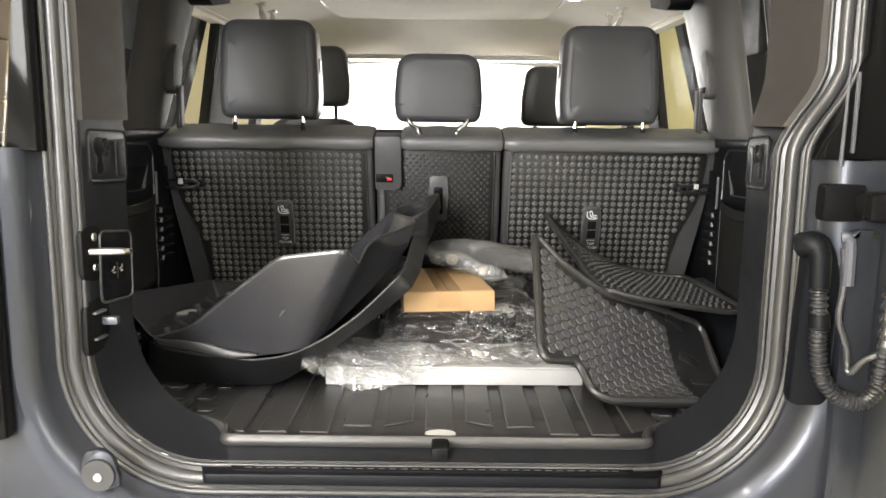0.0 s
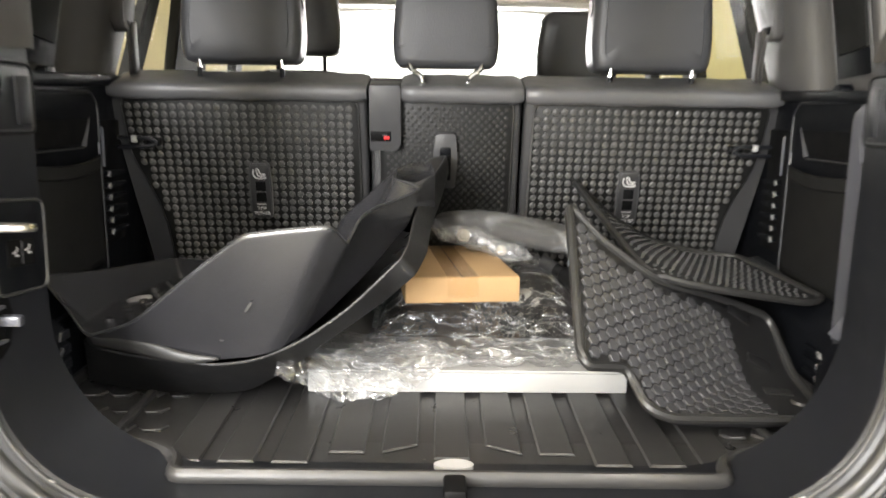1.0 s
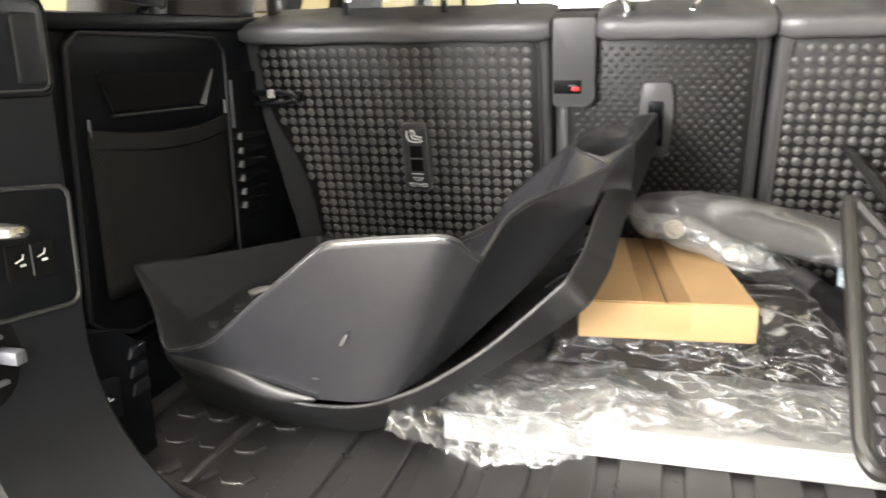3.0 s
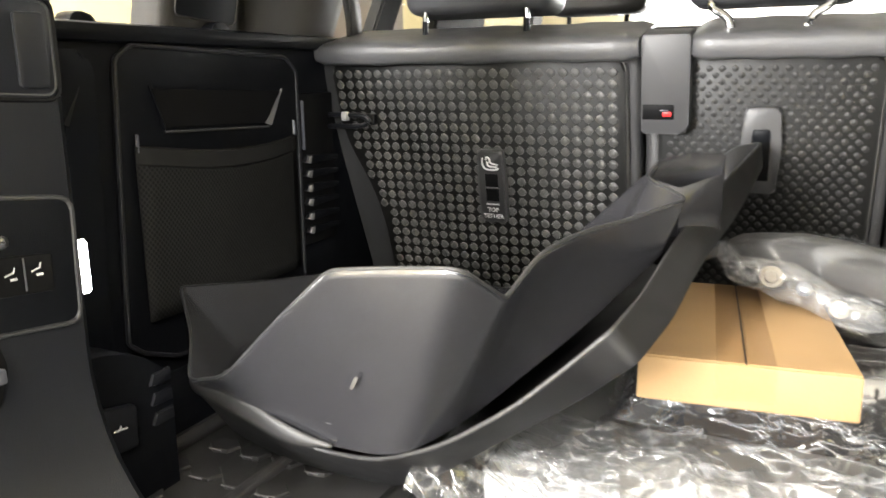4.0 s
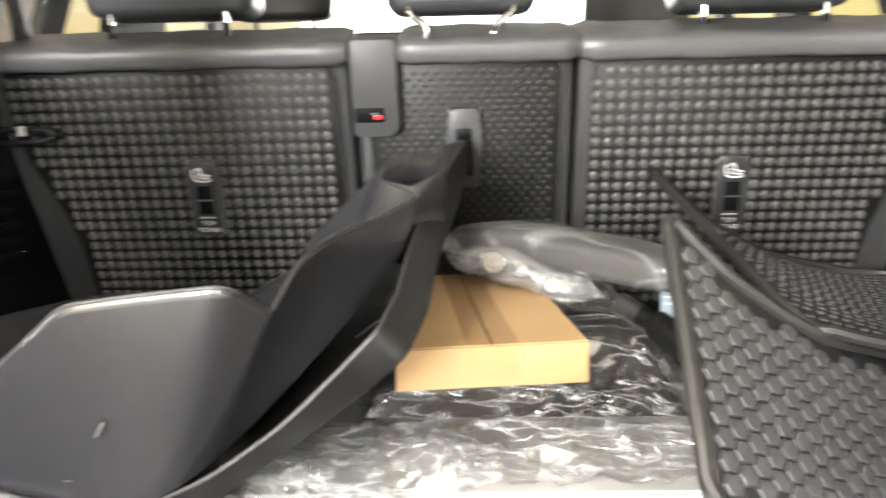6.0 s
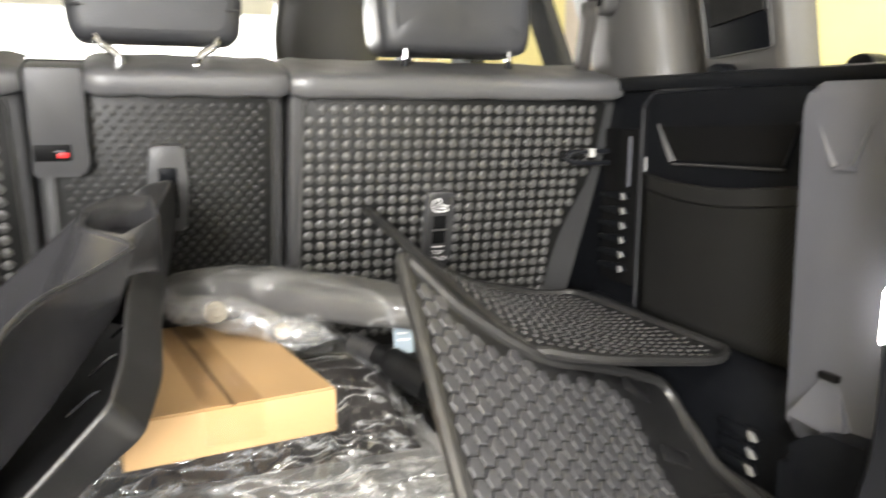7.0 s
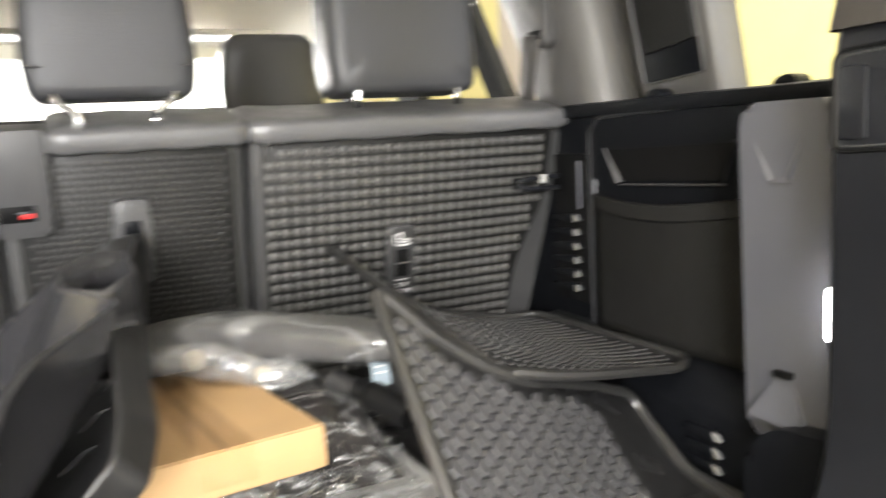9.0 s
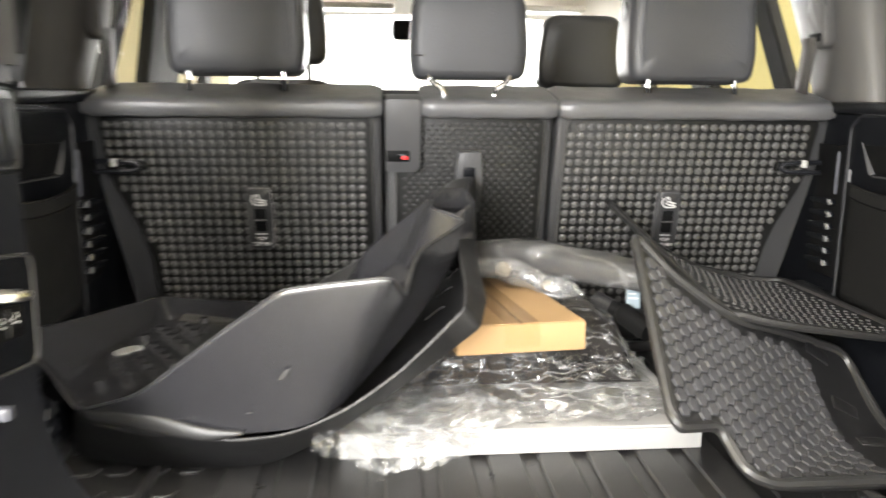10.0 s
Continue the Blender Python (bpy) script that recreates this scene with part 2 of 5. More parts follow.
FELT = material("grey_felt", (0.070, 0.067, 0.062), 0.95, grain=1.0, grain_scale=400, vary=0.1, spec=0.1)
SEAL = material("grey_door_seal", (0.036, 0.0358, 0.0352), 0.33, grain=0.2, grain_scale=300, vary=0.1)
HEADLINER = material("woven_headliner", (0.86, 0.815, 0.735), 0.95, grain=0.5, grain_scale=1200, vary=0.05)
VINYL = material("pale_plastic", (0.60, 0.57, 0.53), 0.5, vary=0.05)
CARD = material("kraft_cardboard", (0.30, 0.190, 0.090), 0.8, grain=0.4, grain_scale=250, vary=0.08, vary_scale=12)
TAPE = clear("packing_tape", (0.94, 0.91, 0.86), 0.2, 0.95, 0.08, 25)
FOIL = clear("clear_polythene", (0.97, 0.97, 0.97), 0.05, 0.79, 0.9, 1.0, 0.03, (3.5, 22, 9), 0.40, layers=3)
FOIL_MILKY = clear("folded_polythene", (0.97, 0.97, 0.97), 0.16, 0.965, 0.45, 1.0, 0.05, (6, 15, 9), 0.22, grazing=0.5, layers=2)
BAGFILM = clear("clear_bag", (0.95, 0.95, 0.95), 0.12, 0.978, 0.5, 1.0, 0.010, (4, 11, 8), 0.14, grazing=0.22, layers=2)
POUCH = clear("milky_pouch", (0.96, 0.96, 0.96), 0.16, 0.95, 0.8, 1.0, 0.10, (9, 14, 12), 0.20, grazing=0.35, layers=2)
HEM = material("woven_hem", (0.0100, 0.0100, 0.0098), 0.8, grain=0.8, grain_scale=600, spec=0.15)
WHITE = material("white_carton", (0.36, 0.36, 0.352), 0.6, vary=0.05)
BLACK_BAG = material("black_wrapped_sheet", (0.020, 0.017, 0.0155), 0.3, grain=0.2, vary=0.3)
HOSE_GREY = material("grey_foam", (0.045, 0.0445, 0.044), 0.85)
BADGE = material("silver_badge", (0.55, 0.55, 0.55), 0.35, metal=0.3)
BLUE_CARD = material("blue_printed_card", (0.22, 0.27, 0.31), 0.5)
PRINT = material("white_print", (0.55, 0.55, 0.55), 0.6, vary=0.02)
RED = material("red_plastic", (0.65, 0.03, 0.03), 0.35)
LAMP_RED = material("red_lamp_lens", (0.45, 0.01, 0.01), 0.08, coat=0.5)
MESH_NET = net_material()
WEBBING = material("grey_belt_webbing", (0.040, 0.038, 0.036), 0.6, grain=0.8, grain_scale=600)
LED = emitter("led_diffuser", (1.0, 0.98, 0.95), 18.0)
TUBE = emitter("tube_lamp", (1.0, 0.95, 0.88), 6.0)
INDICATOR = emitter("amber_indicator", (1.0, 0.25, 0.03), 2.0)
YELLOW = material("yellow_painted_wall", (0.54, 0.485, 0.215), 0.7, vary=0.04)
CREAM = material("yellow_cream_wall", (0.52, 0.455, 0.27), 0.7, vary=0.08, vary_scale=1.2)
BEIGE = material("beige_shutter", (0.33, 0.29, 0.25), 0.6, vary=0.08)
SHUTTER = material("grey_shutter", (0.26, 0.26, 0.265), 0.55, vary=0.08)
CONCRETE = material("grey_concrete", (0.42, 0.415, 0.405), 0.7, grain=0.4, vary=0.15, vary_scale=2)
PLASTER = material("white_plaster", (0.8, 0.79, 0.76), 0.9, vary=0.03)
BROWN = material("brown_board", (0.11, 0.085, 0.065), 0.55, vary=0.15, vary_scale=3)
SCUFF = material("pale_scuff", (0.055, 0.054, 0.052), 0.7, vary=0.4, vary_scale=90)
GLASS = clear("window_glass", (0.97, 0.98, 0.97), 0.01, 0.992, grazing=0.012)


# ---- building helpers ----
def thing(name, label="", category="", at=None, group="", kind=""):
    ob = new(name)
    ob.empty_display_size = 0.05
    if at is not None:
        ob.matrix_world = at
    return tagged(ob, label, category, group, kind)


def part(name, bm, mat, parent=None, label="", smooth=35, kind="", at=None):
    """One mesh object from a bmesh, under a thing or a part."""
    bmesh.ops.recalc_face_normals(bm, faces=bm.faces[:])
    me = bpy.data.meshes.new(name)
    bm.to_mesh(me)
    bm.free()
    me.materials.append(mat)
    if smooth:
        me.polygons.foreach_set("use_smooth", [True] * len(me.polygons))
        me.set_sharp_from_angle(angle=radians(smooth))
    ob = new(name, me)
    if at is not None:
        ob.matrix_basis = at
    if parent:
        ob.parent = parent
    return tagged(ob, label, "", "", kind)


def box(bm, lo, hi, bevel=0.0, seg=2, m=None):
    """A box between two corners with rounded edges."""
    lo, hi = Vector(lo), Vector(hi)
    mat = Matrix.Translation((lo + hi) / 2) @ Matrix.Diagonal((*(hi - lo), 1))
    made = bmesh.ops.create_cube(bm, size=1, matrix=(m @ mat) if m else mat)
    if bevel:
        edges = {e for v in made["verts"] for e in v.link_edges}
        bmesh.ops.bevel(bm, geom=list(edges), offset=bevel, segments=seg, affect="EDGES", profile=0.5)
    return bm


def fillet(points, radius, n=5, closed=True):
    """Rounds the corners of a polygon or line of 2D or 3D points; radius may be a list."""
    pts = [Vector(p) for p in points]
    out = []
    for i, p in enumerate(pts):
        r = radius[i] if isinstance(radius, (list, tuple)) else radius
        if (not closed and i in (0, len(pts) - 1)) or r <= 0:
            out.append(p)
            continue
        a, b = pts[i - 1] - p, pts[(i + 1) % len(pts)] - p
        r = min(r, a.length * 0.45, b.length * 0.45)
        s, e = p + a.normalized() * r, p + b.normalized() * r
        for k in range(n + 1):
            t = k / n
            out.append(s * (1 - t) ** 2 + p * 2 * t * (1 - t) + e * t * t)
    return out


def slab(bm, outline, lo, hi, axes="xz", bevel=0.0, seg=2, m=None):
    """Extrudes a flat outline between lo and hi along the third axis. axes: what the outline's two numbers are."""
    third = ({0, 1, 2} - {"xyz".index(c) for c in axes}).pop()
    i, j = ("xyz".index(c) for c in axes)

    def put(p, w):
        v = [0.0, 0.0, 0.0]
        v[i], v[j], v[third] = p[0], p[1], w
        v = Vector(v)
        return m @ v if m else v

    a = [bm.verts.new(put(p, lo)) for p in outline]
    b = [bm.verts.new(put(p, hi)) for p in outline]
    n = len(a)
    caps = [bm.faces.new(a), bm.faces.new(b)]
    for k in range(n):
        bm.faces.new((a[k], a[(k + 1) % n], b[(k + 1) % n], b[k]))
    if bevel:
        edges = {e for f in caps for e in f.edges}
        bmesh.ops.bevel(bm, geom=list(edges), offset=bevel, segments=seg, affect="EDGES", profile=0.5)
    return bm


def spline(points, n=6, closed=False):
    """A smooth curve through points."""
    p = [Vector(q) for q in points]
    out, last = [], len(p) if closed else len(p) - 1
    for i in range(last):
        a, b, c, d = (p[(i + k) % len(p)] if closed else p[min(max(i + k, 0), len(p) - 1)] for k in (-1, 0, 1, 2))
        for k in range(n):
            t = k / n
            out.append(0.5 * (2 * b + (c - a) * t + (2 * a - 5 * b + 4 * c - d) * t * t + (3 * b - a - 3 * c + d) * t ** 3))
    if not closed:
        out.append(p[-1])
    return out


def tube(bm, path, radius, sides=10, closed=False, caps=True, flat=1.0, up=(0, 0, 1)):
    """Sweeps a round, or flattened, section along a path; radius may be a function of the step."""
    path = [Vector(p) for p in path]
    rings = []
    for i, p in enumerate(path):
        a = path[i - 1] if (i or closed) else p
        b = path[(i + 1) % len(path)] if (i < len(path) - 1 or closed) else p
        d = (b - a).normalized()
        u = Vector(up)
        if abs(d.dot(u)) > 0.97:
            u = Vector((1, 0, 0)) if abs(d.x) < 0.9 else Vector((0, 1, 0))
        s = d.cross(u).normalized()
        w = s.cross(d).normalized()
        r = radius(i) if callable(radius) else radius
        rings.append([bm.verts.new(p + s * r * math.cos(k * math.tau / sides) + w * r * flat * math.sin(k * math.tau / sides)) for k in range(sides)])
    for i in range(len(rings) if closed else len(rings) - 1):
        a, b = rings[i], rings[(i + 1) % len(rings)]
        for k in range(sides):
            bm.faces.new((a[k], a[(k + 1) % sides], b[(k + 1) % sides], b[k]))
    if caps and not closed:
        bm.faces.new(rings[0])
        bm.faces.new(rings[-1])
    return bm


def loft(bm, rows, closed_row=False, closed=False):
    """Faces between rows of points of equal length."""
    vs = [[bm.verts.new(p) for p in row] for row in rows]
    for i in range(len(vs) if closed else len(vs) - 1):
        a, b = vs[i], vs[(i + 1) % len(vs)]
        for k in range(len(a) if closed_row else len(a) - 1):
            bm.faces.new((a[k], a[(k + 1) % len(a)], b[(k + 1) % len(b)], b[k]))
    return vs


def shell(ob, thickness, offset=-1.0):
    """Gives a sheet its thickness."""
    mod = ob.modifiers.new("thickness", "SOLIDIFY")
    mod.thickness, mod.offset, mod.use_even_offset = thickness, offset, False
    return ob


def inside(p, poly):
    hit = False
    for i in range(len(poly)):
        a, b = poly[i - 1], poly[i]
        if (a[1] > p[1]) != (b[1] > p[1]) and p[0] < (b[0] - a[0]) * (p[1] - a[1]) / (b[1] - a[1]) + a[0]:
            hit = not hit
    return hit


def disc(bm, centre, radius, height, sides=12, m=None, taper=0.85):
    """A low round stud that stands along local z."""
    ring = lambda r, z: [Vector((centre[0] + r * math.cos(k * math.tau / sides), centre[1] + r * math.sin(k * math.tau / sides), centre[2] + z)) for k in range(sides)]
    lo, hi = ring(radius, 0), ring(radius * taper, height)
    if m:
        lo, hi = [m @ v for v in lo], [m @ v for v in hi]
    lo, hi = [bm.verts.new(v) for v in lo], [bm.verts.new(v) for v in hi]
    bm.faces.new(hi)
    for k in range(sides):
        bm.faces.new((lo[k], lo[(k + 1) % sides], hi[(k + 1) % sides], hi[k]))


def words(text, size, parent, at, name="lettering"):
    """Raised lettering in the built-in font, centred."""
    cu = bpy.data.curves.new(name, "FONT")
    cu.body, cu.size, cu.extrude, cu.align_x, cu.align_y = text, size, 0.0003, "CENTER", "CENTER"
    tmp = bpy.data.objects.new(name, cu)
    scene.collection.objects.link(tmp)
    me = bpy.data.meshes.new_from_object(tmp.evaluated_get(bpy.context.evaluated_depsgraph_get()))
    bpy.data.objects.remove(tmp)
    me.materials.clear()
    me.materials.append(PRINT)
    ob = new(name, me)
    ob.matrix_basis = at
    ob.parent = parent
    return ob


# ---- the garage round the car ----
def room():
    def wall(name, lo, hi, mat):
        return tagged(part(name, box(bmesh.new(), lo, hi), mat, smooth=0), kind="structure")
    wall("ground", (-9.2, -4.2, -0.85), (9.2, 14.2, -0.75), CONCRETE)
    wall("wall_east", (2.3, -4.0, -0.75), (2.45, 11.6, 2.2), YELLOW)
    wall("wall_west", (-2.65, -4.0, -0.75), (-2.5, 11.6, 2.2), CREAM)
    wall("ceiling", (-3.2, -4.2, 2.2), (3.2, 11.8, 2.3), PLASTER)
    wall("lintel", (-2.5, 11.4, 1.75), (2.3, 11.6, 2.2), PLASTER)
    back = thing("wall_south", kind="structure")
    for k in range(8):
        z = -0.75 + k * 0.37
        part("shutter_slat", box(bmesh.new(), (-1.2, -4.0, z + 0.006), (1.25, -3.94, z + 0.364), 0.012), SHUTTER, back)
    boards = thing("wall_boards", kind="structure")
    for k in range(8):
        z = -0.75 + k * 0.34
        part("board", box(bmesh.new(), (-2.498, 2.6, z + 0.006), (-2.47, 4.35, z + 0.334), 0.008), BROWN, boards)
    wall("pilaster", (2.2, 2.3, -0.75), (2.296, 3.5, 2.198), BEIGE)
    for lx, ly in LAMPS:
        fix = thing("tube_light", "long white tube light on the garage ceiling", "lamp", group="garage ceiling lights")
        part("housing", box(bmesh.new(), (lx - 0.10, ly - 0.70, 2.13), (lx + 0.10, ly + 0.70, 2.2), 0.01), PLASTER, fix)
        part("diffuser", box(bmesh.new(), (lx - 0.08, ly - 0.66, 2.085), (lx + 0.08, ly + 0.66, 2.128), 0.012), TUBE, fix)


room()
backdrop = part("backdrop", box(bmesh.new(), (-14, 12.0, -3), (14, 12.2, 8)), emitter("pale_daylight", (1.0, 1.0, 0.97), 1.35), smooth=0)
tagged(backdrop, kind="structure")


# ---- car interior shell ----
def tumble(z):
    """How far the upper side of the car stands from the middle."""
    return 0.69 - 0.15 * max(0.0, z - 0.48)


tray_floor = part("floor", box(bmesh.new(), (-0.68, -0.05, -0.06), (0.68, 2.3, -0.022)), CARPET, smooth=0)
tagged(tray_floor, kind="structure")

# headliner: flat over the rear, falling to the windscreen header
bm = bmesh.new()
prof = [(-0.12, 0.86), (0.0, 0.885), (0.5, 0.895), (1.3, 0.895), (1.72, 0.875), (1.95, 0.80), (2.06, 0.755)]
rows = []
for y, z in prof:
    rows.append([(x, y, z - 0.09 * abs(x / 0.66) ** 4) for x in np.linspace(-0.66, 0.66, 25)])
loft(bm, rows)
loft(bm, [[(p[0], p[1], p[2] + 0.05) for p in r] for r in rows])
headliner = tagged(part("ceiling", bm, HEADLINER), kind="structure")

sunroof = thing("sunroof_blind", "pale fabric sunroof blind set into the headliner", "blind")
part("panel", slab(bmesh.new(), fillet([(-0.36, 0.55), (0.36, 0.55), (0.36, 1.62), (-0.36, 1.62)], 0.09), 0.872, 0.886, "xy", 0.005), HEADLINER, sunroof)

part("frame", tube(bmesh.new(), [Vector((p[0], p[1], 0.886)) for p in fillet([(-0.375, 0.535), (0.375, 0.535), (0.375, 1.635), (-0.375, 1.635)], 0.095)], 0.006, 8, closed=True), VINYL, sunroof)
part("pull_grip", box(bmesh.new(), (-0.05, 0.575, 0.866), (0.05, 0.60, 0.874), 0.004), VINYL, sunroof)

for sx in (-1, 1):
    visor = thing("sun_visor", "pale folded sun visor under the windscreen header", "visor", group="sun visors")
    part("panel", box(bmesh.new(), (min(sx * 0.12, sx * 0.50), 1.86, 0.755), (max(sx * 0.12, sx * 0.50), 1.99, 0.772), 0.007), VINYL, visor)
    grab = thing("grab_handle", "pale ceiling grab handle", "handle", group="grab handles")
    part("grip", tube(bmesh.new(), spline([(sx * 0.535, 1.18, 0.855), (sx * 0.53, 1.20, 0.815), (sx * 0.53, 1.32, 0.815), (sx * 0.535, 1.34, 0.855)], 5), 0.010, 8, flat=0.7), VINYL, grab)
    part("mount", box(bmesh.new(), (sx * 0.535 - 0.016, 1.165, 0.85), (sx * 0.535 + 0.016, 1.205, 0.872), 0.006), VINYL, grab)
    part("mount", box(bmesh.new(), (sx * 0.535 - 0.016, 1.315, 0.85), (sx * 0.535 + 0.016, 1.355, 0.872), 0.006), VINYL, grab)

for sx in (-1, 1):
    bin_ = thing("roof_fitting", "black plastic fitting under the roof rail", "fixture", group="roof fittings")
    part("housing", slab(bmesh.new(), fillet([(0.70, 0.800), (0.735, 0.785), (0.90, 0.815), (0.90, 0.86), (0.70, 0.86)], 0.012, 4), *sorted((sx * 0.545, sx * 0.600)), "yz", 0.008, 3), RECESS, bin_)

reading = thing("reading_lamp", "small round lit lamp in the headliner", "lamp")
bm = bmesh.new()
disc(bm, (0, 0, 0), 0.018, 0.006, 20, pose(0.40, 1.22, 0.887, 180))
part("lens", bm, LED, reading)

mirror = thing("rear_view_mirror", "black rear-view mirror below the header", "mirror")
part("housing", box(bmesh.new(), (-0.13, 1.80, 0.655), (0.11, 1.84, 0.715), 0.015), RECESS, mirror)
part("stalk", tube(bmesh.new(), [(-0.01, 1.84, 0.69), (-0.01, 1.92, 0.74), (-0.01, 1.98, 0.775)], 0.012, 8), RECESS, mirror)


def facet(s, x, high, low, proud=0.006, taper=1.0):
    """A slanted facet standing proud of a side panel along its high edge and running out at its low edge."""
    bm = bmesh.new()
    h = [bm.verts.new((s * (x - proud * f), *p)) for f, p in zip((taper, 1.0), high)]
    g = [bm.verts.new((s * x, *p)) for p in low]
    hb = [bm.verts.new((s * x, *p)) for p in high]
    bm.faces.new((h[0], h[1], g[1], g[0]))
    bm.faces.new((h[1], h[0], hb[0], hb[1]))
    bm.faces.new((h[0], g[0], hb[0])), bm.faces.new((g[1], h[1], hb[1]))
    return bm


def side_wall(s, word):
    """One side of the load bay: lower trim with storage panel, belt rail, pillar with belt guide, rear quarter cover."""
    w = thing("wall_" + word, kind="structure")
    X = lambda a, b: (min(s * a, s * b), max(s * a, s * b))

    def b(name, x, y, z, mat, bev=0.006, parent=w, label="", seg=2):
        xs = X(*x)
        return part(name, box(bmesh.new(), (xs[0], y[0], z[0]), (xs[1], y[1], z[1]), bev, seg), mat, parent, label)

    drop = 0.010 if s > 0 else 0.0
    b("lower_trim", (0.668, 0.72), (0.0, 1.1), (-0.03, 0.476 - drop), TRIM)
    b("belt_rail", (0.655, 0.735), (0.04, 0.92), (0.470 - drop, 0.492 - drop), TRIM, 0.008)
    # storage panel with its raised border
    edge = [(0.240, 0.118), (0.262, 0.100), (0.318, 0.078), (0.595, 0.078), (0.602, 0.10), (0.603, 0.438), (0.576, 0.459), (0.284, 0.468), (0.260, 0.452)]
    out = fillet(edge, 0.007, 4)
    xs = X(0.660, 0.669)
    storage = part("storage_panel", slab(bmesh.new(), out, xs[0], xs[1], "yz", 0.003), TRIM, w)
    path = [Vector((s * 0.660, p[0], p[1])) for p in out]
    part("raised_border", tube(bmesh.new(), path, 0.0030, 8, closed=True, up=(1, 0, 0)), RIDGE, storage)
    # recess with slanted ends, the far one paler: light on it as colour
    xs = X(0.656, 0.662)
    part("grip_recess", slab(bmesh.new(), [(0.308, 0.418), (0.324, 0.372), (0.520, 0.366), (0.556, 0.410)], xs[0], xs[1], "yz"), RECESS, storage)
    part("recess_wedge", facet(s, 0.657, [(0.563, 0.412), (0.527, 0.362)], [(0.561, 0.415), (0.516, 0.366)], 0.006, 0.08), SLATE, storage)
    part("recess_wedge", facet(s, 0.657, [(0.304, 0.422), (0.320, 0.368)], [(0.310, 0.422), (0.328, 0.374)], 0.006, 0.08), TRIM, storage)
    part("recess_lip", tube(bmesh.new(), [(s * 0.655, 0.322, 0.366), (s * 0.655, 0.524, 0.360)], 0.0018, 6), BORDER, storage)
    # elastic net pocket, bellied out
    bm = bmesh.new()
    rows = []
    for i in range(13):
        u = i / 12
        row = []
        for j in range(17):
            v = j / 16
            belly = 0.020 * math.sin(math.pi * v) ** 0.6 * (0.35 + 0.65 * u)
            sag = -0.012 * math.sin(math.pi * v) * u
            row.append((s * (0.657 - belly - 0.002), 0.272 + 0.312 * v, 0.138 + 0.212 * u + sag - 0.008 * v * u))
        rows.append(row)
    loft(bm, rows)
    shell(part("net_pocket", bm, MESH_NET, w, "dark elastic net pocket"), 0.002)
    bm = bmesh.new()
    loft(bm, [[(p[0] - s * d, p[1], p[2] + z) for p in rows[-1]] for z, d in ((-0.020, -0.0005), (-0.017, 0.002), (0.001, 0.0025), (0.003, 0.0))])
    shell(part("net_hem", bm, HEM, w, "plain woven hem"), 0.0015)
    for y in (0.275, 0.581):
        part("net_anchor", tube(bmesh.new(), [(s * 0.652, y, 0.345), (s * 0.652, y, 0.366)], 0.0022, 6), TRIM_GREY, w)
    # vent ribs beside the seat
    b("vent_backing", (0.66, 0.669), (0.606, 0.70), (0.165, 0.405), RECESS, 0.002)
    dy = -0.019 if s < 0 else -0.003
    for k in range(6):
        z = 0.187 + k * 0.0226
        bm = bmesh.new()
        slab(bm, [(0.628 + dy, z), (0.636 + dy, z + 0.008), (0.650 + dy, z + 0.009), (0.70, z + 0.004), (0.70, z - 0.002), (0.640 + dy, z - 0.004)], *X(0.652, 0.662), "yz", 0.0015)
        part("vent_rib", bm, TRIM, w)
        bm = bmesh.new()
        slab(bm, [(0.627 + dy, z), (0.632 + dy, z + 0.008), (0.640 + dy, z + 0.008), (0.636 + dy, z - 0.003)], *X(0.648, 0.6525), "yz", 0.001)
        part("rib_glint", bm, EDGE_GLINT, w)
    b("vent_strip", (0.655, 0.664), (0.6305 + dy, 0.633 + dy), (0.318, 0.394), TRIM_GREY, 0.0015)
    # wheel arch box along the floor
    bm = bmesh.new()
    top = 0.140 if s > 0 else 0.062
    slab(bm, fillet([(s * 0.60, -0.03), (s * 0.60, top - 0.045), (s * 0.625, top - 0.015), (s * 0.67, top), (s * 0.67, -0.03)], 0.012), 0.12, 0.72, "xz", 0.004)
    part("arch_cover", bm, TRIM, w)
    for k in range(3 if s > 0 else 0):
        z = 0.026 + 0.0205 * k
        bm = bmesh.new()
        slab(bm, [(0.268, z), (0.278, z + 0.009), (0.33, z + 0.007), (0.33, z - 0.003), (0.275, z - 0.003)], *X(0.592, 0.604), "yz", 0.002)
        part("arch_rib", bm, TRIM, w)
        bm = bmesh.new()
        slab(bm, [(0.266, z), (0.272, z + 0.008), (0.282, z + 0.009), (0.276, z - 0.002)], *X(0.589, 0.593), "yz", 0.001)
        part("rib_glint", bm, EDGE_GLINT, w)
    # carrier panel beside the tailgate pillar; the lit east one is coloured paler
    front = 0.572 if s > 0 else 0.650
    xs = X(front, 0.67)
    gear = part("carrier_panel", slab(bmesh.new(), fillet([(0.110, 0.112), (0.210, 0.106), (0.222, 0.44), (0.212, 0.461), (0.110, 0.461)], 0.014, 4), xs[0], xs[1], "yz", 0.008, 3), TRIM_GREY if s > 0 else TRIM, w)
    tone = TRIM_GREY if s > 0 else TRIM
    g = front + 0.001
    part("recess_wedge", facet(s, g, [(0.206, 0.430), (0.180, 0.382)], [(0.2045, 0.432), (0.1755, 0.384)], 0.005, 0.08), tone, gear)
    part("recess_wedge", facet(s, g, [(0.140, 0.430), (0.155, 0.384)], [(0.142, 0.433), (0.164, 0.386)], 0.006, 0.15), tone, gear)
    part("recess_floor", facet(s, g, [(0.178, 0.380), (0.154, 0.380)], [(0.166, 0.386), (0.160, 0.386)], 0.006), tone, gear)
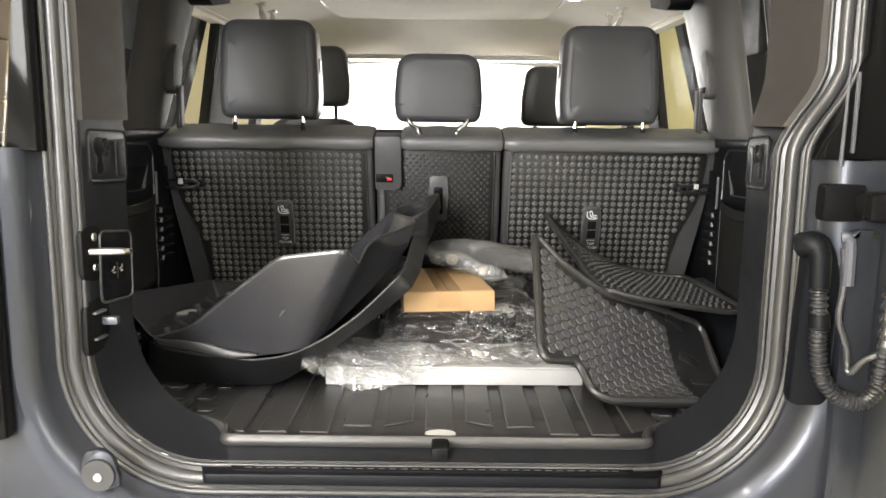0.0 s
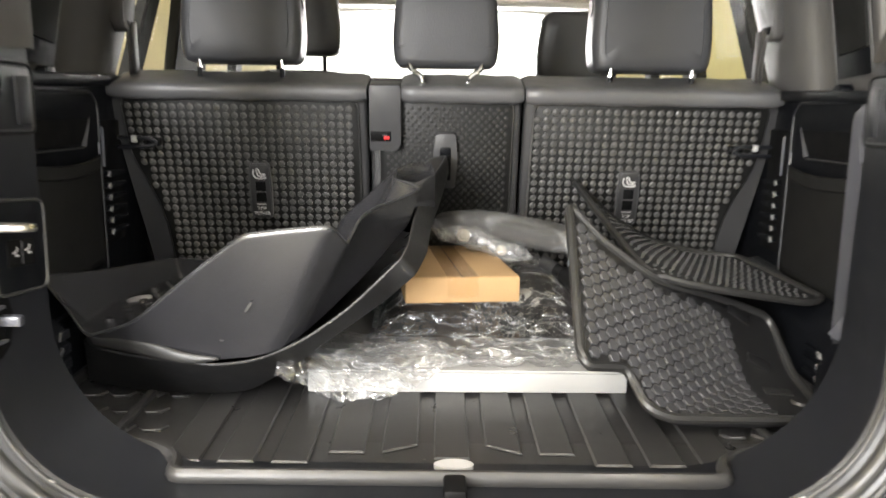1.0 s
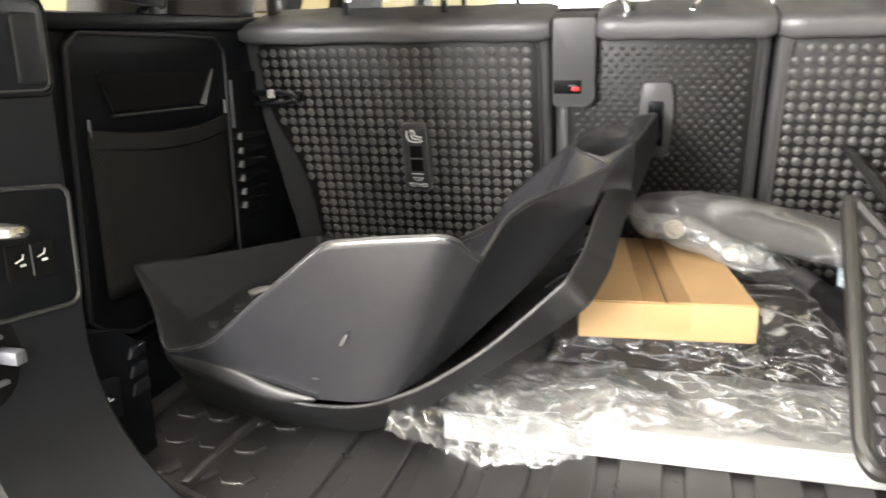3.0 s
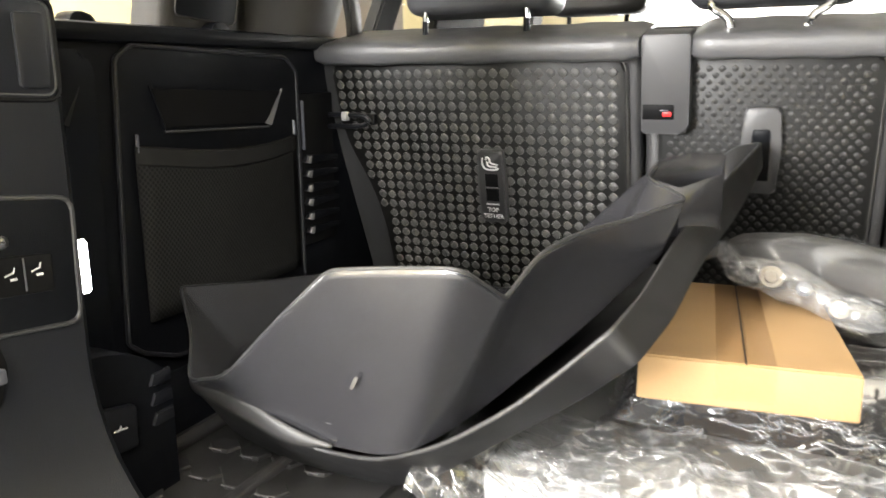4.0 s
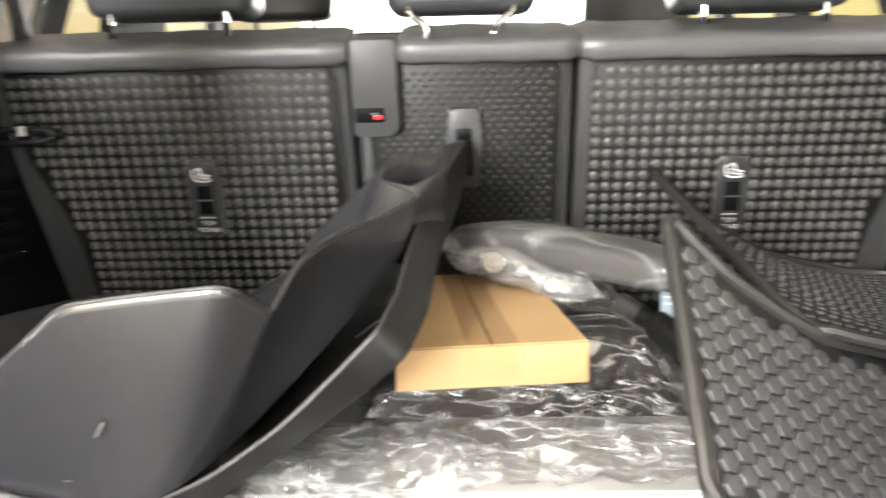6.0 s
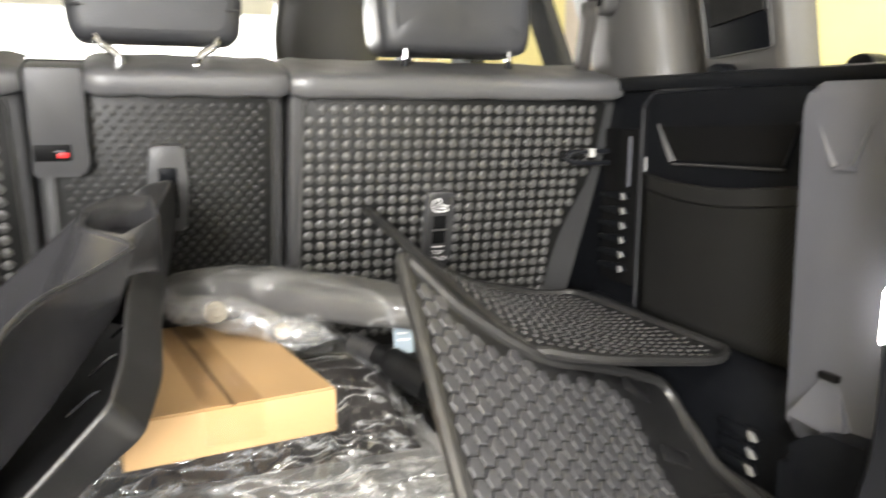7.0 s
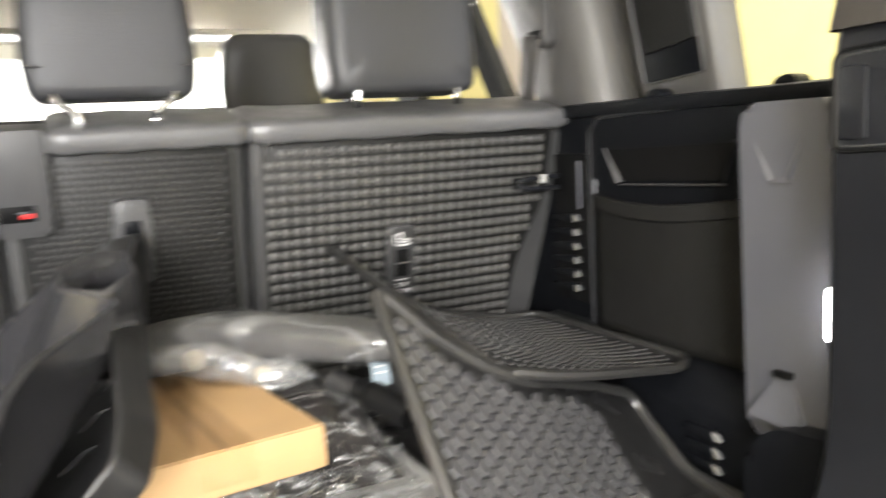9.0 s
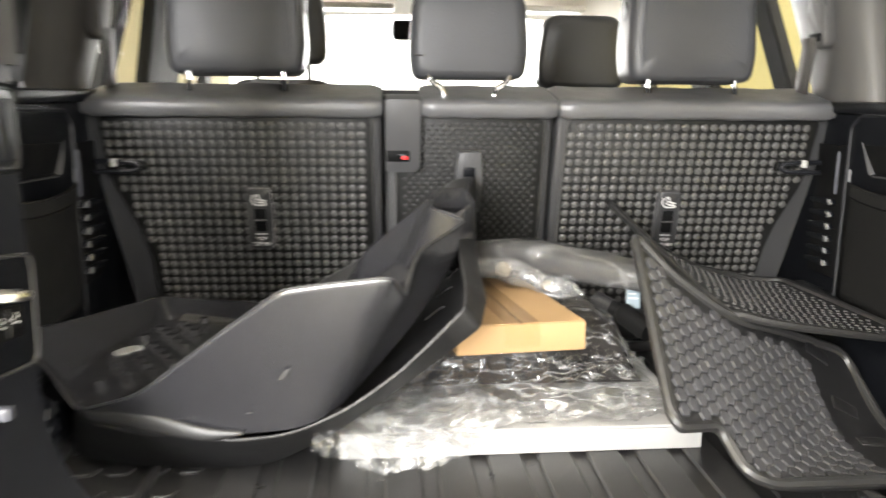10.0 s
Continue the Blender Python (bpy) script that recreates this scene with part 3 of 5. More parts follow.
    if s > 0:
        part("scoop", facet(s, g, [(0.200, 0.131), (0.130, 0.128)], [(0.170, 0.180), (0.152, 0.180)], 0.012), tone, gear)
        part("scoop_mouth", box(bmesh.new(), (X(0.5655, 0.574)[0], 0.150, 0.179), (X(0.5655, 0.574)[1], 0.171, 0.186), 0.001), RECESS, gear)
    # load lashing loop to the seat
    loop = spline([(s * 0.668, 0.690, 0.369), (s * 0.640, 0.688, 0.369), (s * 0.600, 0.688, 0.368), (s * 0.586, 0.688, 0.363), (s * 0.586, 0.688, 0.357), (s * 0.600, 0.686, 0.352), (s * 0.640, 0.686, 0.351), (s * 0.668, 0.690, 0.350)], 5)
    part("striker_loop", tube(bmesh.new(), loop, 0.0042, 10), LINING, w, "black steel seat striker loop")
    b("striker_slot", (0.574, 0.604), (0.689, 0.702), (0.353, 0.371), RECESS, 0.003)
    b("striker_clip", (0.620, 0.630), (0.678, 0.690), (0.360, 0.374), WHITE, 0.002)
    # upper side: pillar trim, leaning in, with quarter cover and rear window frame
    def upper(name, y0, y1, z0, z1, mat, inset=0.0, thick=0.05, bev=0.008, parent=w, rake=(0.0, 0.0)):
        bm = bmesh.new()
        pts = []
        for x_off in (0, thick):
            for y, z in ((y0, z0), (y1, z0), (y1 + rake[1], z1), (y0 + rake[0], z1)):
                pts.append(bm.verts.new((s * (tumble(z) - inset + x_off), y, z)))
        for f in ((0, 1, 2, 3), (7, 6, 5, 4), (0, 4, 5, 1), (1, 5, 6, 2), (2, 6, 7, 3), (3, 7, 4, 0)):
            bm.faces.new([pts[i] for i in f])
        if bev:
            bmesh.ops.bevel(bm, geom=bm.edges[:], offset=bev, segments=2, affect="EDGES")
        return part(name, bm, mat, parent)
    def leaned(bm):
        """Lays a panel drawn with its depth along x against the leaning upper side."""
        for v in bm.verts:
            v.co.x = s * (tumble(v.co.z) - v.co.x)
        return bm

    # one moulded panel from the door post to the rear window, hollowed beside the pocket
    tone = PILLAR_LIT if s > 0 else PILLAR
    bend = [(0.770, -0.045, 0.13), (0.768, 0.004, 0.13), (0.758, 0.016, 0.13), (0.735, 0.022, 0.11), (0.700, 0.024, 0.08), (0.660, 0.020, 0.05), (0.632, 0.008, 0.04), (0.614, -0.016, 0.03),
            (0.596, -0.038, 0.03), (0.570, -0.046, 0.03), (0.545, -0.042, 0.03), (0.524, -0.026, 0.03), (0.508, -0.004, 0.03), (0.500, 0.004, 0.03), (0.380, 0.004, 0.03), (0.366, 0.002, 0.02), (0.359, -0.006, 0.02), (0.357, -0.045, 0.02)]
    if s < 0:
        bend = [(y - 0.030 * max(0.0, min(1.0, (y - 0.63) / 0.07)), d, r) for y, d, r in bend]
    bm = bmesh.new()
    loft(bm, [[(s * (tumble(z) - d), y + r * (z - 0.49) / 0.34, z) for y, d, r in bend] for z in (0.478, 0.49, 0.505, 0.56, 0.62, 0.70, 0.78, 0.84)])
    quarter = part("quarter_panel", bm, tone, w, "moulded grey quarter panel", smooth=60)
    pocket = leaned(slab(bmesh.new(), fillet([(0.380, 0.508), (0.494, 0.500), (0.520, 0.80), (0.398, 0.80)], 0.008, 4), -0.006, 0.0065, "yz", 0.0015))
    part("pocket", pocket, TRIM, quarter, "dark pocket opening")
    part("pocket_lip", leaned(tube(bmesh.new(), [Vector((0.0065, p[0], p[1])) for p in fillet([(0.380, 0.508), (0.494, 0.500), (0.520, 0.80), (0.398, 0.80)], 0.008, 4)], 0.0013, 6, closed=True, up=(1, 0, 0))), tone, quarter)
    part("pocket_flap", leaned(slab(bmesh.new(), [(0.386, 0.552), (0.480, 0.540), (0.494, 0.660), (0.394, 0.660)], 0.004, 0.012, "yz", 0.002)), HEM, quarter, "black folded flap")
    upper("roof_rail", 0.0, 2.0, 0.80, 0.90, HEADLINER, 0.0, 0.06, 0.012)
    upper("window_post", 0.900, 0.975, 0.40, 0.84, HEM, -0.050, 0.03, 0.004, rake=(0.22, 0.22))
    upper("window_post", 1.86, 1.95, 0.40, 0.84, HEM, -0.045, 0.03, 0.004)
    upper("door_pillar", 1.15 if s < 0 else 1.29, 1.42, 0.40, 0.84, HEM, -0.020, 0.03, 0.004, rake=(0.05, 0.05))
    b("door_trim", (0.70, 0.76), (0.92, 2.2), (-0.03, 0.487), TRIM)
    # small catches on the belt rail
    for y in ((0.460, 0.243) if s > 0 else (0.447, 0.227)):
        bm = bmesh.new()
        slab(bm, fillet([(y - 0.017, 0.486 - drop), (y + 0.020, 0.486 - drop), (y + 0.016, 0.498 - drop), (y - 0.004, 0.503 - drop), (y - 0.015, 0.497 - drop)], 0.004, 3), *X(0.665, 0.69), "yz", 0.002)
        part("rail_catch", bm, TRIM, w)
    return w


side_wall(-1, "west_trim")
side_wall(1, "east_trim")

for s in (-1, 1):
    pane = thing("side_window", "clear side window of the car", "window", group="car windows")
    for y0, y1, z1 in ((0.06, 0.357, 0.83), (0.87, 1.86, 0.83)):
        bm = bmesh.new()
        loft(bm, [[(s * (tumble(z) + 0.045), y, z) for y in (y0, y1)] for z in (0.47, z1)])
        ob = part("pane", bm, GLASS, pane)
        ob.visible_shadow = False
    belt = thing("seat_belt", "grey seat belt hanging from its pillar guide", "seat belt", group="rear seat belts")
    xg = lambda z: s * (tumble(z) - 0.024)
    bm = bmesh.new()
    slab(bm, fillet([(0.668, 0.575), (0.715, 0.575), (0.745, 0.66), (0.720, 0.70), (0.675, 0.67)], 0.022, 5), -0.010, 0.016, "yz", 0.008, 3, m=Matrix.Translation((s * (tumble(0.64) - 0.024), 0, 0)))
    part("guide", bm, PILLAR_LIT if s > 0 else PILLAR, belt)
    part("guide_slot", box(bmesh.new(), (min(s * (tumble(0.60) - 0.044), s * (tumble(0.60) - 0.030)), 0.682, 0.588), (max(s * (tumble(0.60) - 0.044), s * (tumble(0.60) - 0.030)), 0.722, 0.604), 0.004), RECESS, belt)
    bm = bmesh.new()
    for off in (0.0, 0.011):
        loft(bm, [[(xg(z) - s * (0.022 + off * 0.4), y0 + off, z), (xg(z) - s * (0.022 + off * 0.4), y1 + off, z)] for y0, y1, z in ((0.688, 0.712, 0.596), (0.690, 0.722, 0.57), (0.715, 0.745, 0.52), (0.728, 0.756, 0.47))])
    shell(part("webbing", bm, WEBBING, belt), 0.0015)


# ---- tailgate opening ----
def ring(off, corner=0.17, depth=1.0):
    """The outline of the tailgate opening, off metres outside its trim edge, from the upper left down and round to the upper right.
    depth: 1 at the seal, 0 at the inner edge of the pillars."""
    left, right, r = 0.497 + 0.016 * depth + off, 0.500 - 0.010 * depth + off, corner + off
    zb = -0.006 - off
    pts = [(-left, z) for z in np.linspace(0.86, zb + r, 28)]
    pts += [(-left + r - r * math.cos(t), zb + r - r * math.sin(t)) for t in np.linspace(0.1, math.pi / 2, 12)]
    pts += [(x, zb) for x in np.linspace(-left + r + 0.04, right - r - 0.04, 12)]
    pts += [(right - r + r * math.sin(t), zb + r - r * math.cos(t)) for t in np.linspace(0, math.pi / 2 - 0.1, 12)]
    for z in np.linspace(zb + r, 0.86, 40):
        u = min(1, max(0, (z - 0.47) / 0.13))
        pts.append((right + (0.025 + 0.035 * depth) * u * u * (3 - 2 * u), z))
    return pts


def ring_band(steps):
    """Surface through rings given as (off, y, corner)."""
    bm = bmesh.new()
    loft(bm, [[(p[0], y, p[1]) for p in ring(off, c, min(1, max(0, (0.055 - y) / 0.11)))] for off, y, c in steps])
    return bm


def flush(bm, s):
    """Sets a fitting drawn on the plane x = 0.4965 onto the slanting pillar."""
    for v in bm.verts:
        d = (0.055 - v.co.y) / 0.11
        v.co.x = s * ((0.497 + 0.016 * d if s < 0 else 0.500 - 0.010 * d) + abs(v.co.x) - 0.4965)
    return bm


frame_trim = thing("trim", kind="structure")
part("pillar_lining", ring_band([(0.008, -0.072, 0.17), (0.0, -0.064, 0.17), (0.0, -0.03, 0.175), (0.0, 0.03, 0.19), (0.001, 0.052, 0.20), (0.01, 0.062, 0.20), (0.09, 0.066, 0.20), (0.17, 0.066, 0.2)]), LINING, frame_trim)
# upper pillar covers in a paler tone, above the joint
for s in (-1, 1):
    bm = bmesh.new()
    rows = []
    for z in [0.512, *np.linspace(0.54, 0.86, 14)]:
        row = []
        for dx, y in ((0.004, -0.074), (-0.006, -0.066), (-0.008, -0.03), (-0.008, 0.035), (-0.005, 0.058), (0.008, 0.070), (0.09, 0.074)):
            d = min(1, max(0, (0.055 - y) / 0.11))
            u = min(1, max(0, (z - 0.47) / 0.13))
            edge = 0.497 + 0.016 * d if s < 0 else 0.500 - 0.010 * d + (0.025 + 0.035 * d) * u * u * (3 - 2 * u)
            row.append((s * (edge + dx), y, z))
        rows.append(row)
    loft(bm, rows)
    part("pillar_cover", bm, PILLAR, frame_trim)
    # plate with bag hook hole and cover flap
    plate = part("hook_plate", flush(slab(bmesh.new(), fillet([(-0.048, 0.42), (0.052, 0.416), (0.052, 0.492), (-0.048, 0.496)], 0.010, 4), *sorted((s * 0.4950, s * 0.502)), "yz", 0.0015), s), LINING, frame_trim)
    part("flap", flush(slab(bmesh.new(), fillet([(0.020, 0.424), (0.045, 0.424), (0.045, 0.482), (0.020, 0.482)], 0.004, 3), *sorted((s * 0.4920, s * 0.496)), "yz", 0.002), s), LINING, plate)
    part("plate_edge", flush(tube(bmesh.new(), [Vector((s * 0.4955, *p)) for p in fillet([(-0.046, 0.422), (0.050, 0.418), (0.050, 0.490), (-0.046, 0.494)], 0.010, 4)], 0.0012, 5, closed=True, up=(1, 0, 0)), s), BORDER, plate)
    part("plate_gap", flush(tube(bmesh.new(), [Vector((s * 0.4965, *p)) for p in fillet([(-0.050, 0.418), (0.054, 0.414), (0.054, 0.494), (-0.050, 0.498)], 0.012, 4)], 0.002, 5, closed=True, up=(1, 0, 0)), s), RECESS, frame_trim)
    bm = bmesh.new()
    disc(bm, (0, 0, 0), 0.0155, 0.0006, 20, pose(s * 0.4950, -0.020, 0.472, 0, -90 * s))
    disc(bm, (0, 0, 0), 0.0105, 0.0006, 20, pose(s * 0.4950, -0.020, 0.441, 0, -90 * s))
    box(bm, (min(s * 0.4946, s * 0.496), -0.026, 0.440), (max(s * 0.4946, s * 0.496), -0.014, 0.470))
    part("hook_hole", flush(bm, s), RECESS, plate)
    ear = [(-0.020 + 0.0155 * math.cos(a), 0.472 + 0.0155 * math.sin(a)) for a in np.linspace(-0.95, math.pi + 0.95, 18)]
    ear += [(-0.020 + 0.0105 * math.cos(a), 0.441 + 0.0105 * math.sin(a)) for a in np.linspace(math.pi - 0.9, math.tau + 0.9, 14)]
    part("hole_rim", flush(tube(bmesh.new(), [Vector((s * 0.4952, *p)) for p in ear], 0.0009, 6, closed=True, up=(1, 0, 0)), s), LINING, plate)
    bm = bmesh.new()
    tube(bm, spline([(s * 0.491, -0.012, 0.484), (s * 0.487, -0.014, 0.470), (s * 0.490, -0.016, 0.458)], 5), 0.0035, 8)
    part("bag_hook", flush(bm, s), RECESS, plate)
    # lit courtesy lamp on the inner edge
    lamp = part("courtesy_lamp", slab(bmesh.new(), fillet([(s * (0.530 + 0.0055 * (1 + s)), 0.238), (s * (0.537 + 0.0055 * (1 + s)), 0.238), (s * (0.537 + 0.0055 * (1 + s)), 0.288), (s * (0.530 + 0.0055 * (1 + s)), 0.288)][:: s], 0.003, 4), 0.064, 0.090, "xz", 0.002), LED, frame_trim, "lit white courtesy lamp")

# switch plate, socket cover
switch = part("switch_plate", flush(slab(bmesh.new(), fillet([(-0.040, 0.235), (0.047, 0.228), (0.050, 0.335), (-0.035, 0.345)], 0.012, 4), -0.502, -0.493, "yz", 0.004), -1), TRIM, frame_trim)
part("plate_rim", flush(tube(bmesh.new(), [Vector((-0.4935, *p)) for p in fillet([(-0.040, 0.235), (0.047, 0.228), (0.050, 0.335), (-0.035, 0.345)], 0.012, 4)], 0.0022, 6, closed=True, up=(1, 0, 0)), -1), BORDER, switch)
sw = part("switch", flush(slab(bmesh.new(), fillet([(-0.020, 0.264), (0.027, 0.260), (0.028, 0.292), (-0.019, 0.296)], 0.003, 3), -0.494, -0.4915, "yz", 0.001), -1), RECESS, switch)
part("switch_gap", flush(box(bmesh.new(), (-0.4918, 0.0030, 0.265), (-0.4908, 0.0042, 0.292)), -1), SLATE, sw)
for y in (-0.007, 0.014):
    bm = bmesh.new()
    tube(bm, [(-0.4912, y - 0.005, 0.280), (-0.4912, y + 0.002, 0.282), (-0.4912, y + 0.003, 0.286)], 0.0008, 5)
    box(bm, (-0.4915, y - 0.001, 0.2755), (-0.4905, y + 0.004, 0.2775))
    part("symbol", flush(bm, -1), PRINT, sw)

socket_wall = part("arch_end", slab(bmesh.new(), fillet([(0.03, -0.03), (0.19, -0.03), (0.19, 0.12), (0.15, 0.155), (0.10, 0.17), (0.03, 0.17)], 0.02), -0.60, -0.545, "yz", 0.012), TRIM, frame_trim)
part("arch_end", slab(bmesh.new(), fillet([(0.03, -0.03), (0.19, -0.03), (0.19, 0.10), (0.15, 0.135), (0.03, 0.145)], 0.02), 0.545, 0.60, "yz", 0.012), TRIM, frame_trim)
for k in range(3):
    z = 0.072 + 0.022 * k
    part("arch_rib", slab(bmesh.new(), [(0.158, z), (0.164, z + 0.012), (0.188, z + 0.012), (0.188, z - 0.002), (0.166, z - 0.002)], -0.549, -0.541, "yz", 0.003), LINING, frame_trim)
sock = part("socket_cover", slab(bmesh.new(), fillet([(0.085, 0.068), (0.132, 0.062), (0.134, 0.108), (0.087, 0.118)], 0.005, 3), -0.546, -0.536, "yz", 0.003), LINING, frame_trim)
bm = bmesh.new()
tube(bm, [(-0.5355, 0.102, 0.091), (-0.5355, 0.118, 0.089)], 0.001, 5)
tube(bm, [(-0.5355, 0.106, 0.089), (-0.5355, 0.111, 0.094)], 0.001, 5)
part("symbol", bm, PRINT, sock)

# sill plate and latch
sill = thing("sill_plate", "black plastic tailgate sill plate with ribbed insert", "sill")
part("base", slab(bmesh.new(), fillet([(-0.345, -0.10), (0.345, -0.10), (0.375, -0.012), (-0.375, -0.012)], 0.008, 3), -0.03, -0.012, "xy", 0.003), TRIM, sill)
part("insert", slab(bmesh.new(), fillet([(-0.30, -0.090), (0.30, -0.090), (0.325, -0.050), (-0.325, -0.050)], 0.006, 3), -0.013, -0.009, "xy", 0.001), RECESS, sill)
for k in range(34):
    x = -0.28 + k * 0.56 / 33
    part("stitch_bar", box(bmesh.new(), (x - 0.005, -0.084, -0.0095), (x + 0.005, -0.082, -0.0082)), TRIM_GREY, sill)
latch = thing("sill_latch", "small black latch block in the sill", "latch")
part("block", box(bmesh.new(), (-0.002, -0.055, -0.02), (0.026, -0.010, 0.012), 0.005), RECESS, latch)

# ---- seal and painted body round the opening ----
seal = thing("door_seal", "grey ribbed rubber seal round the tailgate opening", "seal")
for off, y, r in ((0.004, -0.073, 0.0035), (0.0200, -0.085, 0.0098), (0.0365, -0.096, 0.0045)):
    part("bead", tube(bmesh.new(), spline([(p[0], y, p[1]) for p in ring(off)[::2]], 4), r, 12, up=(0, 1, 0)), SEAL, seal)
part("carrier", ring_band([(0.002, -0.066, 0.17), (0.012, -0.070, 0.17), (0.028, -0.082, 0.17), (0.042, -0.092, 0.17)]), SEAL, seal)

shell_body = thing("car_body", "grey metallic car body round the open tailgate", "car")
bm = bmesh.new()
rows = []
for off, y, far in ((0.038, -0.092, 0), (0.046, -0.100, 0), (0.052, -0.117, 0), (0.062, -0.133, 0), (0.080, -0.141, 0), (0.10, -0.143, 0.014), (0.14, -0.145, 0.04), (0.20, -0.140, 0.05), (0.26, -0.12, 0.05)):
    # the flank curves away beside the tail lamp
    rows.append([(p[0], y + far * min(1, max(0, (p[1] - 0.02) / 0.1)) * (p[0] < 0), p[1]) for p in ring(off) if p[1] < 0.478])
n = min(len(r) for r in rows)
loft(bm, [r[:n] for r in rows])
part("rear_panel", bm, PAINT, shell_body)
bm = slab(bmesh.new(), [(-0.594, 0.468), (-0.545, 0.468), (-0.545, 1.0), (-0.563, 1.0), (-0.563, 0.69)], -0.125, -0.092, "xz", 0.006)
part("gloss_post", bm, BLACK_GLOSS, shell_body)
part("edge_trim", tube(bmesh.new(), [(-0.5945, -0.120, 0.468), (-0.5635, -0.120, 0.69), (-0.5635, -0.120, 1.0)], 0.002, 6), CHROME, shell_body)
lampL = part("tail_lamp", box(bmesh.new(), (-0.74, -0.160, 0.06), (-0.600, -0.10, 0.46), 0.010), BLACK_GLOSS, shell_body)
part("white_lens", box(bmesh.new(), (-0.73, -0.168, 0.31), (-0.606, -0.158, 0.44), 0.006), WHITE, lampL)
part("red_lens", box(bmesh.new(), (-0.73, -0.168, 0.09), (-0.606, -0.158, 0.295), 0.006), LAMP_RED, lampL)
# rubber buffer plug low on the body
bm = bmesh.new()
disc(bm, (0, 0, 0), 0.026, 0.014, 24, pose(-0.478, -0.139, 0.008, 90), 0.9)
buffer = part("buffer", bm, BORDER, shell_body)
bm = bmesh.new()
disc(bm, (0, 0, 0.0), 0.007, 0.003, 16, pose(-0.478, -0.152, 0.006, 90))
part("buffer_screw", bm, STEEL, buffer)
bm = bmesh.new()
slab(bm, fillet([(-0.505, -0.015), (-0.445, -0.015), (-0.46, 0.045), (-0.50, 0.045)], 0.02, 5), -0.148, -0.138, "xz", 0.003)
part("buffer_seat", bm, PAINT, shell_body)
part("lower_panel", box(bmesh.new(), (-0.75, -0.150, -0.30), (0.75, -0.11, -0.055), 0.012), PAINT, shell_body)
part("side_panel", box(bmesh.new(), (-0.80, -0.10, -0.35), (-0.765, 2.2, 0.47), 0.01), PAINT, shell_body)
part("side_panel", box(bmesh.new(), (0.765, -0.10, -0.35), (0.80, 2.2, 0.47), 0.01), PAINT, shell_body)
part("roof", box(bmesh.new(), (-0.70, -0.12, 0.965), (0.70, 2.05, 0.985), 0.008), PAINT, shell_body)
part("underbody", box(bmesh.new(), (-0.78, -0.10, -0.36), (0.78, 2.3, -0.07)), RECESS, shell_body)
part("scuttle", box(bmesh.new(), (-0.75, 2.2, -0.2), (0.75, 2.75, 0.40), 0.02), RECESS, shell_body)


# ---- rear seats ----
LEAN = pose(0, 0.70, 0.41, 11.3)


def studs(outline, pitch, pitch_z, radius, height, face, phase=(0.0, 0.0), stagger=0.0):
    """Rows of rounded studs on a seat's back, inside an outline of x and z; each is a soft lozenge with a crowned top."""
    bm = bmesh.new()
    xs, zs = [p[0] for p in outline], [p[1] for p in outline]
    nx, nz = int((max(xs) - min(xs)) / pitch), int((max(zs) - min(zs)) / pitch_z)
    for j in range(nz + 2):
        for i in range(nx + 2):
            x, z = min(xs) + phase[0] + (i + stagger * (j % 2)) * pitch, max(zs) - phase[1] - j * pitch_z
            if not all(inside((x + dx, z + dz), outline) for dx in (-0.7 * radius, 0.7 * radius) for dz in (-0.7 * radius, 0.7 * radius)):
                continue
            rings = []
            for f, h in ((1.0, 0.0), (0.93, 0.66), (0.70, 0.955)):
                ring_v = []
                for k in range(12):
                    a = math.tau * k / 12
                    r = radius * f * (0.935 + 0.065 * math.cos(4 * a))
                    ring_v.append(bm.verts.new((x + r * math.cos(a), face - height * h, z + r * math.sin(a))))
                rings.append(ring_v)
            for lo, hi in zip(rings, rings[1:]):
                for k in range(12):
                    bm.faces.new((lo[k - 1], lo[k], hi[k], hi[k - 1]))
            tip = bm.verts.new((x, face - height, z))
            for k in range(12):
                bm.faces.new((rings[-1][k - 1], rings[-1][k], tip))
    return bm


def cushion(outline, y0, y1, soft, bulge):
    """A padded block: an outline of x and z between two depths, its edges rolled over and its faces swelling."""
    cx, cz = sum(p[0] for p in outline) / len(outline), sum(p[1] for p in outline) / len(outline)
    hx, hz = max(abs(p[0] - cx) for p in outline), max(abs(p[1] - cz) for p in outline)
    bm = bmesh.new()
    prof = [(0.35, -bulge), (0.6, -bulge * 0.8), (0.8, -bulge * 0.4)]
    rows = [[(cx + (p[0] - cx) * f, y0 + d, cz + (p[1] - cz) * f) for p in outline] for f, d in prof]
    turn = [(y0 + soft * (1 - math.sin(t)), soft * (1 - math.cos(t))) for t in np.linspace(math.pi / 2, 0, 7)]
    turn += [(y1 - soft * (1 - math.sin(t)), soft * (1 - math.cos(t))) for t in np.linspace(0, math.pi / 2, 7)]
    for y, inset in turn:
        rows.append([(cx + (p[0] - cx) * (1 - inset / hx), y, cz + (p[1] - cz) * (1 - inset / hz)) for p in outline])
    rows += [[(cx + (p[0] - cx) * f, y1 - d, cz + (p[1] - cz) * f) for p in outline] for f, d in reversed(prof)]
    vs = loft(bm, rows, closed_row=True)
    bm.faces.new(vs[0]), bm.faces.new(vs[-1])
    return bm


